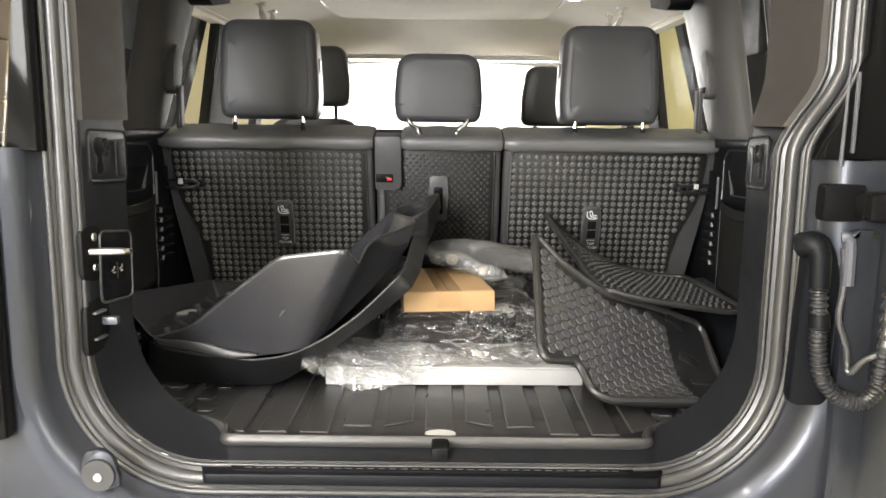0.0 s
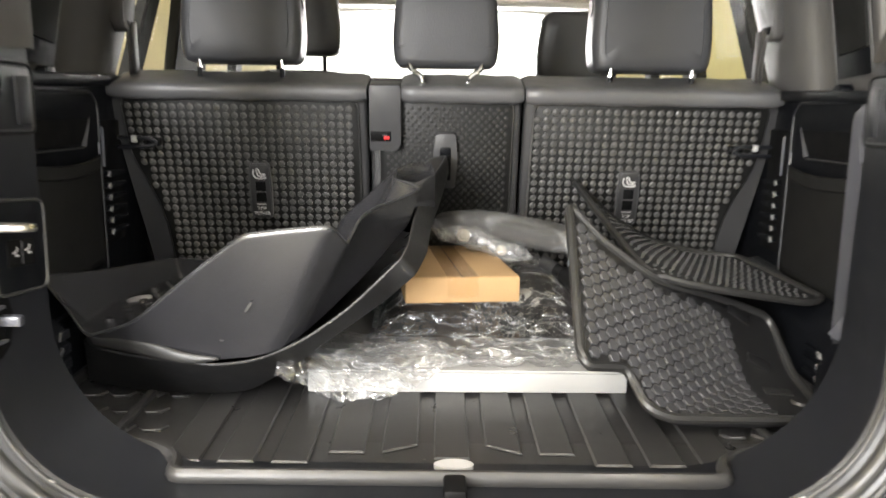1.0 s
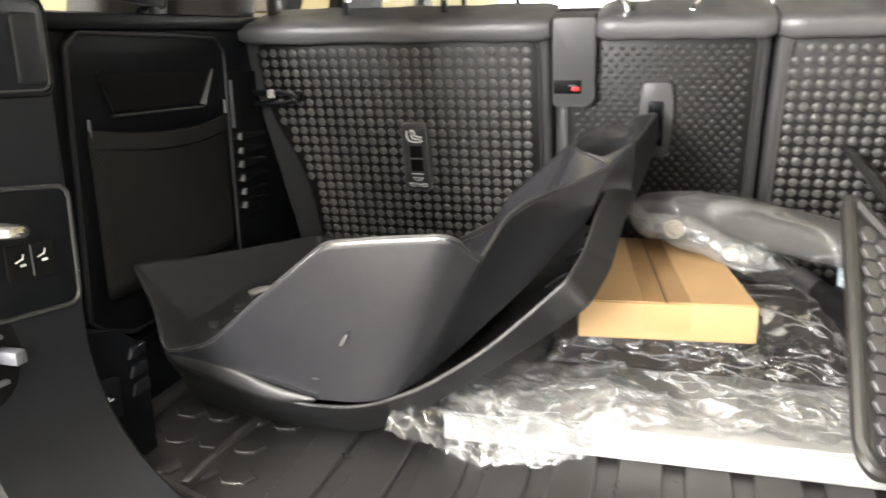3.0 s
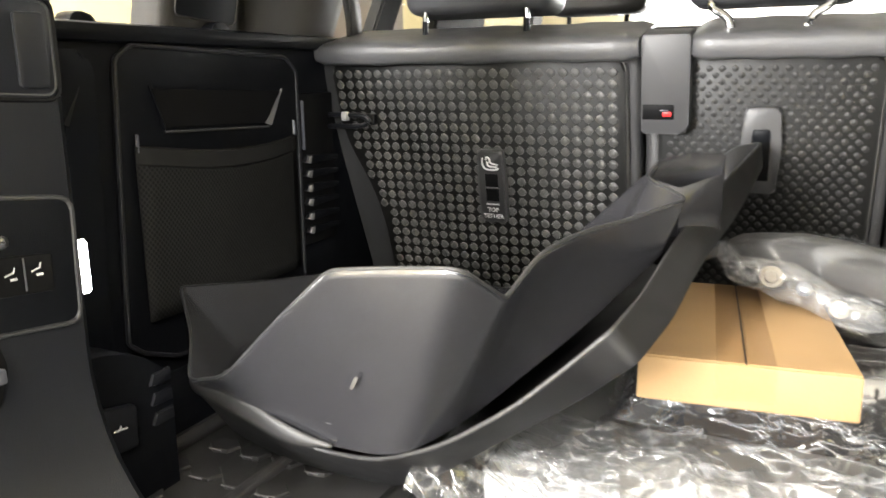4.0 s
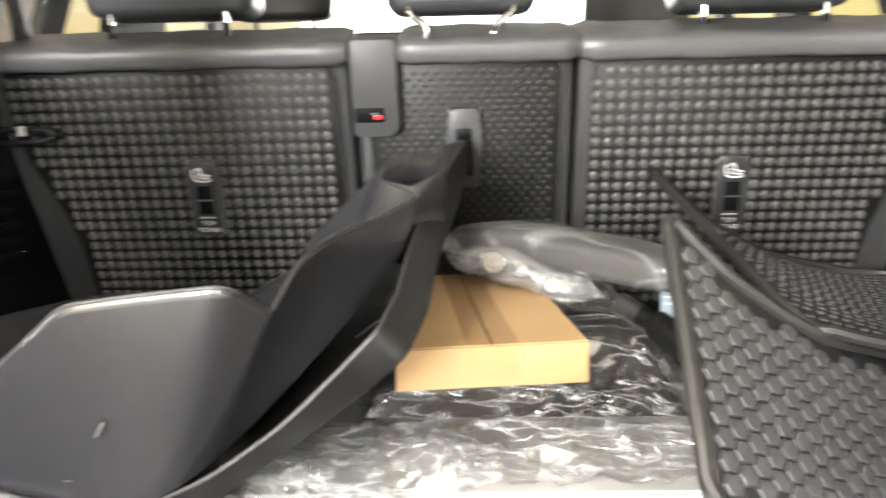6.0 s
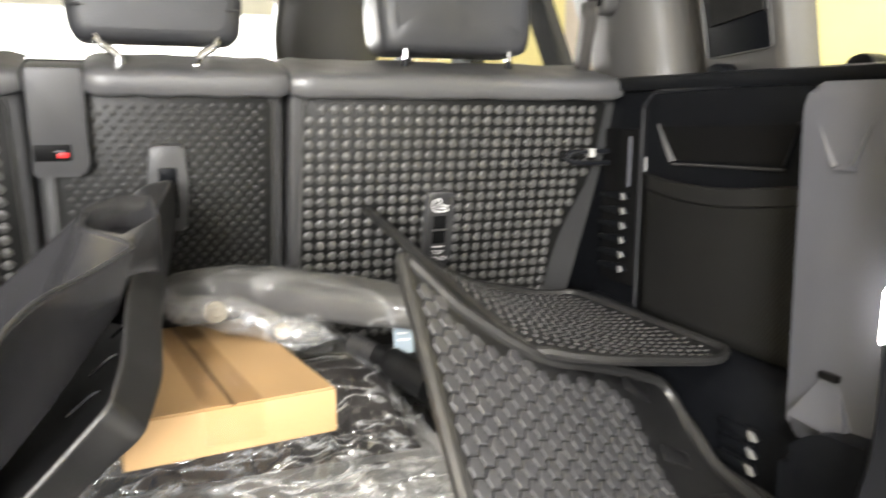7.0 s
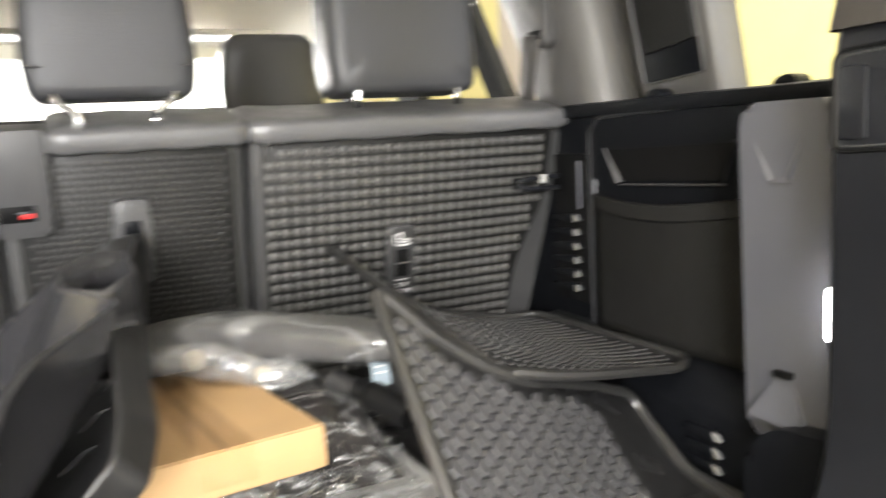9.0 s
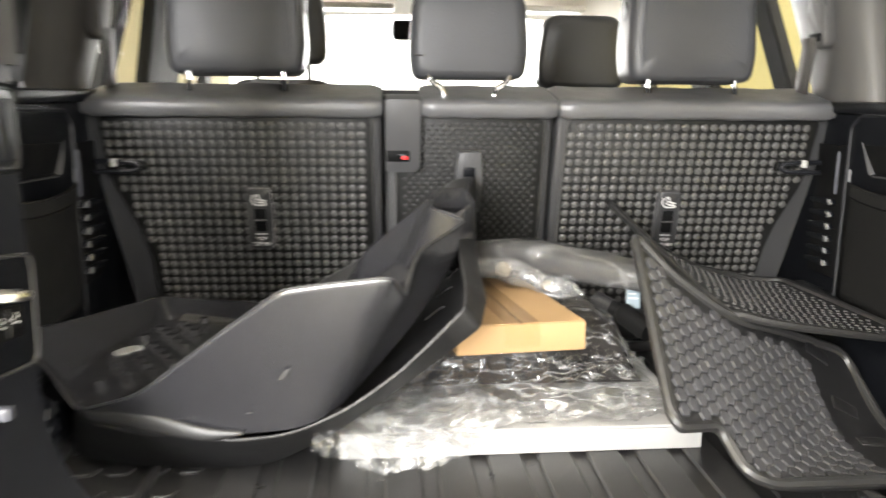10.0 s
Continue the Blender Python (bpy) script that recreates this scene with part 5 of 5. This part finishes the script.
def mat_sheet(name, label, outline, height, thickness, rim, rim_r, mat):
    """A rubber mat cut to an outline in plan, laid over a height."""
    t = thing(name, label, "floor mat", group="rubber mats")
    bm = bmesh.new()
    xs, ys = [p[0] for p in outline], [p[1] for p in outline]
    vs = [bm.verts.new((p[0], p[1], 0)) for p in outline]
    bm.faces.new(vs)
    for axis, lo, hi in ((0, min(xs), max(xs)), (1, min(ys), max(ys))):
        for c in np.arange(lo + 0.015, hi, 0.015):
            no, co = [0, 0, 0], [0, 0, 0]
            no[axis], co[axis] = 1, c
            bmesh.ops.bisect_plane(bm, geom=bm.verts[:] + bm.edges[:] + bm.faces[:], plane_co=co, plane_no=no)
    for v in bm.verts:
        v.co.z = height(v.co.x, v.co.y)
    shell(part("sheet", bm, mat, t), thickness, 0)
    part("rim", tube(bmesh.new(), [Vector((p[0], p[1], height(*p) + rim)) for p in outline], rim_r, 8, closed=True), RUBBER_RIM, t)
    return t


def on_sheet(height, x, y, lift, along=(1.0, 0.0)):
    """A frame that stands on the sheet at x, y."""
    e = 0.004
    dx, dy = (height(x + e, y) - height(x - e, y)) / (2 * e), (height(x, y + e) - height(x, y - e)) / (2 * e)
    n = Vector((-dx, -dy, 1)).normalized()
    u = Vector((along[0], along[1], along[0] * dx + along[1] * dy)).normalized()
    v = n.cross(u)
    m = Matrix((u, v, n)).transposed().to_4x4()
    m.translation = Vector((x, y, height(x, y))) + n * lift
    return m


mat_edge = fillet([(0.196, 0.342), (0.190, 0.150), (0.200, 0.140), (0.262, 0.170), (0.285, 0.130), (0.312, 0.124), (0.545, 0.140), (0.566, 0.25), (0.560, 0.392), (0.45, 0.360), (0.335, 0.318), (0.250, 0.322)], [0.012, 0.015, 0.012, 0.015, 0.015, 0.02, 0.03, 0.05, 0.03, 0.05, 0.05, 0.012], 5)
mat_edge = [(p.x, p.y) for p in mat_edge]
big_mat = mat_sheet("rubber_mat", "black rubber floor mat with raised hexagons, propped on the boxes", mat_edge, mat_height, 0.008, 0.006, 0.0075, RUBBER)
bm = bmesh.new()
rings = [[bm.verts.new((r * math.cos(math.radians(60 * k)), r * math.sin(math.radians(60 * k)), z)) for k in range(6)] for r, z in ((0.0104, -0.0010), (0.0098, 0.0026), (0.0089, 0.0034))]
for lo, hi in zip(rings, rings[1:]):
    for k in range(6):
        bm.faces.new((lo[k - 1], lo[k], hi[k], hi[k - 1]))
bm.faces.new(rings[-1])
hexagon = part("hexagon", bm, PAD, big_mat, smooth=0)
# the sheet bends along straight lines, so a honeycomb is laid out flat and rolled onto it
LEVEL, FALL = Vector((0.8210, 0.5705)), Vector((-0.5705, 0.8210))
start = Vector((0.210, 0.150))


def slope_at(g):
    a = 0.090 - 0.676 * (start.x + FALL.x * g) + 0.973 * (start.y + FALL.y * g)
    return 1.185 / (1 + math.exp((0.016 - a) / 0.022))


steps = [g * 0.001 for g in range(-420, 420)]
length, total = [], 0.0
for g in steps:
    length.append(total)
    total += 0.001 * math.hypot(1, slope_at(g))
zero = length[420]
for j in range(-24, 36):
    for i in range(-16, 30):
        across, down = 0.0171 * j, 0.0196 * (i + (0.5 if j % 2 else 0))
        p, q = across * 0.910 + down * 0.415, -across * 0.415 + down * 0.910
        g = float(np.interp(q + zero, length, steps))
        at = start + LEVEL * p + FALL * g
        x, y = at
        if not all(inside((x + dx, y + dy), mat_edge) for dx, dy in ((0.015, 0), (-0.015, 0), (0, 0.012), (0, -0.012))) or x > 0.455 + 0.12 * (0.35 - y):
            continue
        k = slope_at(g)
        along = LEVEL * 0.910 - FALL * 0.415 / math.hypot(1, k)
        pad = hexagon if hexagon.location.length == 0 else new("hexagon", hexagon.data)
        pad.parent, pad.matrix_basis = big_mat, on_sheet(mat_height, x, y, 0.004, along)
for x, y in ((0.490, 0.360), (0.505, 0.300), (0.515, 0.240)):
    part("heel_bar", box(bmesh.new(), (-0.022, -0.011, 0), (0.022, 0.011, 0.0025), 0.002, m=on_sheet(mat_height, x, y, 0.004)), RUBBER, big_mat)
bm = bmesh.new()
disc(bm, (0, 0, 0), 0.014, 0.004, 20, on_sheet(mat_height, 0.535, 0.205, 0.004))
part("fixing_eye", bm, RUBBER_RIM, big_mat)


def top_height(x, y):
    u = min(1, max(0, (x - 0.27) / 0.34))
    v = min(1, max(0, (y - 0.33) / 0.37))
    front = 0.196 - 0.075 * u + 0.012 * u * u
    back = 0.136 + 0.150 * (1 - u) ** 2.4
    rest = mat_height(x, y) + 0.014 if inside((x, y), mat_edge) else 0.0
    return max(front + (back - front) * v ** 0.55, rest)


top_edge = fillet([(0.268, 0.705), (0.283, 0.56), (0.315, 0.36), (0.335, 0.325), (0.42, 0.318), (0.60, 0.345), (0.640, 0.375), (0.636, 0.45), (0.618, 0.705), (0.57, 0.715), (0.40, 0.715)], [0.006, 0.05, 0.04, 0.02, 0.05, 0.03, 0.02, 0.05, 0.03, 0.02, 0.05], 4)
top_edge = [(p.x, p.y) for p in top_edge]
small_mat = mat_sheet("rubber_mat", "black rubber floor mat lying studs up, curling against the seat", top_edge, top_height, 0.006, 0.003, 0.0065, RUBBER)
bm = bmesh.new()
for j in range(30):
    for i in range(30):
        x, y = 0.28 + i * 0.0135 + (0.0067 if j % 2 else 0) + 0.0016 * math.sin(j * 2.3), 0.33 + j * 0.0175
        if not all(inside((x + dx, y + dy), top_edge) for dx, dy in ((0.016, 0), (-0.016, 0), (0, 0.014), (0, -0.014))):
            continue
        m = on_sheet(top_height, x, y, 0.003)
        box(bm, (-0.0026, -0.0022, 0), (0.0026, 0.0022, 0.0018), m=m @ pose(0, 0, 0, 0, 0, 9 * math.sin(i * 7 + j * 3)))
part("grip_studs", bm, GRIP, small_mat, kind="stuff")


# ---- boxes, bags and wrapping in the middle ----
carton = thing("white_box", "flat white carton lying on the cargo tray", "box")
part("carton", box(bmesh.new(), (-0.212, 0.285, -0.0030), (0.300, 0.660, 0.030), 0.002), WHITE, carton)
part("lid", box(bmesh.new(), (-0.213, 0.284, 0.0305), (0.301, 0.661, 0.0345), 0.001, 1), WHITE, carton)
carton.matrix_world = pose(0, 0, 0, 0, 0, 1.0)


def wrap_height(x, y):
    """Top of the black sheeted pack, lumpy and falling at its edges."""
    u, v = (x + 0.125) / 0.385, (y - 0.455) / 0.21
    dome = (max(0, min(1, u * 5)) ** 0.5) * (max(0, min(1, (1 - u) * 5)) ** 0.5) * (max(0, min(1, v * 4)) ** 0.5)
    return 0.036 + 0.110 * dome + 0.006 * (noise.noise((x * 14, y * 10, 3)) + 0.6 * noise.noise((x * 34, y * 26, 7)))


pack = thing("black_pack", "black soft pack wrapped in clear plastic on the white carton", "bag")
bm = bmesh.new()
xs, ys = np.linspace(-0.125, 0.260, 44), np.linspace(0.455, 0.665, 36)
rows = [[(x, y, wrap_height(x, y)) for x in xs] for y in ys]
vs = loft(bm, rows)
base = [bm.verts.new((x, 0.455, 0.0346)) for x in xs]
for k in range(len(xs) - 1):
    bm.faces.new((base[k], base[k + 1], vs[0][k + 1], vs[0][k]))
part("body", bm, BLACK_BAG, pack)


def film_edge(x):
    """Where the clear sheet ends towards the tailgate: far out at its loose corner, on the carton elsewhere."""
    y = np.interp(x, [-0.245, -0.225, -0.19, -0.13, -0.075, -0.03, 0.02, 0.30], [0.150, 0.160, 0.196, 0.226, 0.232, 0.266, 0.292, 0.298])
    return float(y) + 0.005 * noise.noise((x * 26, 4, 1))


def film_height(x, y):
    """The clear sheet: rests on the pack, lies over the carton, hangs over its front and crumples."""
    top = wrap_height(min(0.255, max(-0.120, x)), max(0.475, y))
    f = min(1, max(0, (y - 0.330) / 0.17))
    hang = min(1, max(0, (0.292 - y) / 0.045))
    tip = min(1, max(0, (-0.150 - x) / 0.085)) ** 1.2
    loose = min(1, max(0, (-0.035 - x) / 0.07))
    out = min(1, max(0, (y - film_edge(x)) / 0.06))
    edge = 0.041 - 0.032 * hang
    edge += (0.003 + 0.046 * out ** 0.6 - edge) * loose + 0.070 * tip * (1 - 0.6 * out)
    side = min(1, max(0, (x + 0.20) / 0.07))
    z = edge + (top + 0.005 - edge) * f ** 1.4 * side
    along, across = 0.86 * x + 0.50 * y, 0.86 * y - 0.50 * x
    d1 = noise.voronoi((along * 9, across * 22, 1))[0]
    crumple = 0.011 * (d1[1] - d1[0]) - 0.006
    for fine, tall, seed in ((0.8, 0.009, 2), (1.7, 0.0046, 6), (3.2, 0.0016, 11)):
        crumple += tall * max(0.0, 1 - 4.0 * abs(noise.noise((along * 7 * fine, across * 19 * fine, seed)))) ** 1.5
        crumple += 0.6 * tall * max(0.0, 1 - 4.0 * abs(noise.noise((x * 17 * fine, y * 8 * fine + x * 9, seed + 20)))) ** 1.5
    floor_z = wrap_height(x, y) + 0.002 if -0.125 <= x <= 0.26 and y >= 0.455 else (0.036 if x > -0.213 and y > 0.284 else -0.003)
    return max(z + crumple, floor_z + 0.18 * (crumple + 0.006) + 0.0008)


sheet = thing("plastic_sheet", "crumpled clear plastic sheeting over the pack and carton", "plastic sheet")
bm = bmesh.new()
rows = []
for v in np.linspace(0, 1, 190):
    row = []
    for u in np.linspace(0, 1, 230):
        lo = -0.242 + 0.115 * max(0, min(1, (v - 0.10) / 0.22)) + 0.010 * noise.noise((v * 14, 2, 2))
        x = lo + (0.264 - lo) * u
        y = film_edge(x) * (1 - v) + 0.655 * v
        row.append((x, y, film_height(x, y)))
    rows.append(row)
loft(bm, rows)
part("film", bm, FOIL, sheet, smooth=50)
# the sheet lies double at its loose front corner
bm = bmesh.new()
rows = []
for v in np.linspace(0, 1, 60):
    row = []
    for u in np.linspace(0, 1, 110):
        far = 0.15 + 0.03 * math.sin(9 * v) + 0.02 * noise.noise((v * 9, 1, 7))
        x = -0.240 + (0.240 + far) * u
        back_y = 0.300 + 0.085 * math.sin(math.pi * min(1, u + 0.15)) + 0.012 * noise.noise((u * 11, 3, 3))
        y = (film_edge(x) - 0.004) * (1 - v) + back_y * v
        row.append((x, y, film_height(x, y) + 0.0035 + 0.022 * math.sin(math.pi * v) * math.sin(math.pi * u) ** 0.7 * (0.6 + 0.9 * noise.noise((x * 11, y * 13, 17))) + 0.004 * noise.voronoi((x * 16, y * 20, 14))[0][0]))
    rows.append(row)
loft(bm, rows)
part("film_fold", bm, FOIL_MILKY, sheet, smooth=50)

kraft = thing("cardboard_box", "flat brown cardboard box sealed with clear tape", "box", pose(0.027, 0.262, 0.153, -2.5, 0, 6.5))
part("carton", box(bmesh.new(), (-0.0885, 0, 0), (0.0885, 0.315, 0.039), 0.0022), CARD, kraft)
for side in (-1, 1):
    part("flap", box(bmesh.new(), (0.0015 if side > 0 else -0.0875, 0.002, 0.0388), (0.0875 if side > 0 else -0.0015, 0.313, 0.0402), 0.0005, 1), CARD, kraft)
part("seam", box(bmesh.new(), (-0.0008, 0.003, 0.0385), (0.0008, 0.312, 0.0391)), RECESS, kraft)
bm = bmesh.new()
loft(bm, [[(x, y, z) for x in (-0.024, 0.0, 0.024)] for y, z in ((-0.0008, 0.008), (-0.0009, 0.03), (-0.0004, 0.0395), (0.001, 0.0409), (0.01, 0.0409), (0.30, 0.0409), (0.314, 0.0409))])
part("tape", bm, TAPE, kraft, "clear packing tape")


def blob_along(path, radii, sides=14, lump=0.006, seed=0.0, square=1.0):
    bm = bmesh.new()
    pts = spline(path, 8)
    rs = spline([(r[0], r[1], 0) for r in radii], 8)
    rings = []
    for i, p in enumerate(pts):
        d = (pts[min(i + 1, len(pts) - 1)] - pts[max(i - 1, 0)]).normalized()
        s = d.cross(Vector((0, 0, 1))).normalized()
        w = s.cross(d)
        r = rs[min(i, len(rs) - 1)]
        ring_pts = []
        for k in range(sides):
            a = k * math.tau / sides
            q = p + s * r.x * math.copysign(abs(math.cos(a)) ** square, math.cos(a)) + w * r.y * math.copysign(abs(math.sin(a)) ** square, math.sin(a))
            ring_pts.append(q + (q - p).normalized() * lump * noise.noise(q * 30 + Vector((seed, 0, 0))))
        rings.append(ring_pts)
    vs = loft(bm, rings, closed_row=True)
    bm.faces.new(vs[0]), bm.faces.new(vs[-1])
    return bm


parts_bag = thing("parts_bag", "clear plastic bag with a grey foam sheet and small fittings", "bag")
roll = [(-0.008, 0.566, 0.229), (0.03, 0.548, 0.231), (0.08, 0.524, 0.231), (0.142, 0.484, 0.226), (0.20, 0.446, 0.221), (0.245, 0.418, 0.216)]
part("foam_sheet", blob_along(roll, [(0.026, 0.014), (0.034, 0.020), (0.038, 0.0225), (0.040, 0.0225), (0.040, 0.0215), (0.036, 0.019)], 28, 0.002, square=0.62), HOSE_GREY, parts_bag, "dark grey folded foam sheet")
# pale fittings in a milky pouch in front of the foam
for x, y, z, r, tone in ((0.033, 0.480, 0.217, 0.0125, FITTING), (0.066, 0.472, 0.209, 0.008, TRIM_GREY), (0.099, 0.455, 0.196, 0.0095, FITTING), (0.130, 0.448, 0.194, 0.007, HOUSING)):
    bm = bmesh.new()
    m = pose(x, y, z, 72, 8 * math.sin(90 * x), 30 * x)
    disc(bm, (0, 0, 0), r, 0.006, 18, m, 0.92)
    disc(bm, (0, 0, 0.006), r * 0.55, 0.004, 12, m, 0.9)
    part("fitting", bm, tone, parts_bag)
part("film", blob_along([(-0.034, 0.566, 0.226)] + roll[1:], [(0.012, 0.008), (0.0375, 0.0225), (0.0405, 0.0250), (0.0425, 0.0250), (0.0425, 0.0240), (0.038, 0.021)], 40, 0.003, 4.0, 0.62), BAGFILM, parts_bag)
part("pouch", blob_along([(-0.026, 0.532, 0.230), (0.005, 0.502, 0.218), (0.035, 0.480, 0.215), (0.068, 0.466, 0.211), (0.105, 0.455, 0.198), (0.135, 0.448, 0.191), (0.158, 0.443, 0.184)], [(0.006, 0.008), (0.016, 0.014), (0.018, 0.018), (0.018, 0.018), (0.017, 0.017), (0.013, 0.013), (0.003, 0.004)], 40, 0.007, 9.0, 0.8), POUCH, parts_bag)

plug = thing("threaded_plug", "black threaded plastic adapter beside the mat", "fitting")
axis = [Vector((0.172, 0.438, 0.180)), Vector((0.205, 0.400, 0.166)), Vector((0.232, 0.355, 0.150))]
part("body", tube(bmesh.new(), spline([axis[0], axis[1], axis[2]], 8), lambda i: 0.0115 if i < 8 else 0.0165, 16), RECESS, plug)
bm = bmesh.new()
for k in range(8):
    p = axis[0].lerp(axis[1], 0.02 + k * 0.075)
    tube(bm, [p, p + (axis[1] - axis[0]).normalized() * 0.0022], 0.0122, 18)
part("thread", bm, BORDER, plug)
leaf = thing("printed_card", "small blue printed card standing behind the mat", "card")
part("sheet", box(bmesh.new(), (-0.013, -0.0006, 0), (0.013, 0.0006, 0.044), m=pose(0.222, 0.405, 0.172, -15, 8, 20)), BLUE_CARD, leaf)
for k in range(4):
    part("print_bar", box(bmesh.new(), (-0.009, -0.0014, 0.014 + k * 0.007), (0.008 - 0.003 * (k % 2), -0.0007, 0.016 + k * 0.007), m=pose(0.222, 0.405, 0.172, -15, 8, 20)), PRINT, leaf)


# ---- tailgate catch, hinge side and wiring ----
striker = thing("tailgate_striker", "bare steel tailgate striker bolted to the pillar", "striker")
part("plate", flush(slab(bmesh.new(), fillet([(-0.080, 0.278), (-0.040, 0.270), (-0.022, 0.300), (-0.024, 0.340), (-0.044, 0.358), (-0.080, 0.352)], 0.009, 4), -0.500, -0.494, "yz", 0.002), -1), RECESS, striker)
part("bar", tube(bmesh.new(), spline([(-0.512, -0.060, 0.318), (-0.474, -0.054, 0.318), (-0.464, -0.046, 0.317), (-0.466, -0.036, 0.316), (-0.510, -0.032, 0.315)], 6), 0.0050, 10), STEEL, striker)
for z in (0.293, 0.339):
    bm = bmesh.new()
    disc(bm, (0, 0, 0), 0.0065, 0.003, 16, pose(-0.5090, -0.052, z, 0, 90))
    part("bolt", bm, STEEL, striker)
stay = thing("door_catch", "black plastic catch with a steel clip on the pillar", "catch")
part("plate", flush(slab(bmesh.new(), fillet([(-0.080, 0.160), (-0.030, 0.166), (-0.016, 0.205), (-0.028, 0.248), (-0.078, 0.240)], 0.010, 4), -0.502, -0.494, "yz", 0.003), -1), RECESS, stay)
part("hole", flush(box(bmesh.new(), (-0.496, -0.066, 0.185), (-0.493, -0.034, 0.222), 0.002), -1), RECESS, stay)
for z in (0.182, 0.222):
    part("clip", flush(box(bmesh.new(), (-0.496, -0.064, z), (-0.488, -0.036, z + 0.004), 0.001), -1), TRIM_GREY, stay)
part("connector", box(bmesh.new(), (-0.508, -0.044, 0.202), (-0.484, -0.032, 0.214), 0.002), TRIM_GREY, stay)

bm = bmesh.new()
tube(bm, spline([(0.4985, -0.004, 0.256), (0.4975, -0.018, 0.264), (0.4965, -0.033, 0.268), (0.4955, -0.058, 0.272)], 6), 0.0011, 5)
for v in bm.verts:
    d = (0.055 - v.co.y) / 0.11
    v.co.x = 0.500 - 0.010 * d + (v.co.x - (0.500 - 0.010 * d)) * 0.25
part("scuff", bm, SCUFF, frame_trim)
dashes = ring(0.004)
for k in range(len(dashes) - 1):
    x, z = dashes[k]
    if z > 0.15 or abs(x) < 0.37 or k % 2:
        continue
    x2, z2 = dashes[k + 1]
    a = math.degrees(math.atan2(z2 - z, x2 - x))
    part("stitch_bar", box(bmesh.new(), (-0.006, -0.001, -0.0010), (0.006, 0.001, 0.0010), m=pose(x, -0.0735, z + 0.003, 0, -a)), PRINT, frame_trim)

hinge = thing("hinge", "black tailgate hinge in its recess", "hinge")
part("recess", slab(bmesh.new(), fillet([(0.528, 0.386), (0.585, 0.386), (0.585, 0.436), (0.528, 0.436)], 0.006, 4), -0.150, -0.128, "xz", 0.002), RECESS, hinge)
part("arm", box(bmesh.new(), (0.565, -0.20, 0.390), (0.66, -0.150, 0.428), 0.008), BLACK_GLOSS, hinge)
part("channel", slab(bmesh.new(), fillet([(0.503, 0.125), (0.556, 0.125), (0.558, 0.31), (0.550, 0.345), (0.535, 0.37), (0.512, 0.37)], 0.012, 4), -0.151, -0.130, "xz", 0.003), TRIM, shell_body)
part("hinge_column", slab(bmesh.new(), fillet([(0.562, -0.04), (0.606, -0.04), (0.606, 0.375), (0.566, 0.375)], 0.012, 4), -0.158, -0.130, "xz", 0.010, 3), PAINT, shell_body)

conduit = thing("cable_conduit", "black corrugated wiring conduit between body and tailgate", "conduit")
route = spline([(0.524, -0.165, 0.300), (0.527, -0.168, 0.250), (0.528, -0.170, 0.215), (0.535, -0.172, 0.175), (0.556, -0.175, 0.148), (0.585, -0.180, 0.141), (0.603, -0.185, 0.160), (0.607, -0.19, 0.215), (0.610, -0.19, 0.30)], 22)
part("hose", tube(bmesh.new(), route, lambda i: 0.0122 if i % 4 < 2 else 0.0096, 12), CONDUIT, conduit)
part("elbow", tube(bmesh.new(), spline([(0.505, -0.145, 0.352), (0.512, -0.158, 0.356), (0.521, -0.165, 0.345), (0.524, -0.166, 0.298)], 6), lambda i: 0.0175 - 0.0002 * i, 14), TRIM, conduit)
part("collar", tube(bmesh.new(), [(0.527, -0.168, 0.262), (0.5275, -0.169, 0.243)], 0.0140, 14), TRIM, conduit)
wire = thing("washer_hose", "thin grey washer hose beside the conduit", "hose")
part("tube", tube(bmesh.new(), spline([(0.556, -0.158, 0.350), (0.560, -0.160, 0.30), (0.556, -0.162, 0.255), (0.568, -0.166, 0.215), (0.572, -0.172, 0.18), (0.590, -0.185, 0.205), (0.64, -0.21, 0.23)], 8), 0.0045, 8), SEAL, wire)
part("stem", tube(bmesh.new(), spline([(0.552, -0.158, 0.365), (0.562, -0.162, 0.36), (0.564, -0.162, 0.30)], 6), 0.008, 10), TRIM_GREY, wire)

gate = thing("tailgate", "open side-hinged tailgate in black and grey", "car door")
part("inner_panel", box(bmesh.new(), (0.625, -1.20, -0.02), (0.70, -0.21, 0.455), 0.012), TRIM, gate)
part("window_frame", box(bmesh.new(), (0.64, -1.20, 0.46), (0.69, -0.20, 0.90), 0.012), BLACK_GLOSS, gate)
part("glass_edge", box(bmesh.new(), (0.634, -0.215, 0.46), (0.638, -0.195, 0.88), 0.002), BLACK_GLOSS, gate)
part("strut", tube(bmesh.new(), [(0.546, -0.150, 0.460), (0.548, -0.150, 0.60)], lambda i: 0.0030 - 0.0016 * i, 10), TRIM_GREY, shell_body)
part("glass_strip", box(bmesh.new(), (0.558, -0.152, 0.478), (0.563, -0.146, 0.585), 0.002), TRIM_GREY, shell_body)
part("gloss_post", slab(bmesh.new(), [(0.530, 0.468), (0.634, 0.468), (0.600, 0.69), (0.600, 1.0), (0.589, 1.0), (0.589, 0.61), (0.580, 0.575), (0.555, 0.525), (0.537, 0.49)], -0.128, -0.094, "xz", 0.004), BLACK_GLOSS, shell_body)
part("edge_trim", tube(bmesh.new(), [(0.6345, -0.122, 0.468), (0.6005, -0.122, 0.69), (0.6005, -0.122, 1.0)], 0.002, 6), CHROME, shell_body)
bm = bmesh.new()
disc(bm, (0, 0, 0), 0.002, 0.003, 12, pose(0.575, -0.153, 0.308, 90))
part("indicator", bm, INDICATOR, hinge)
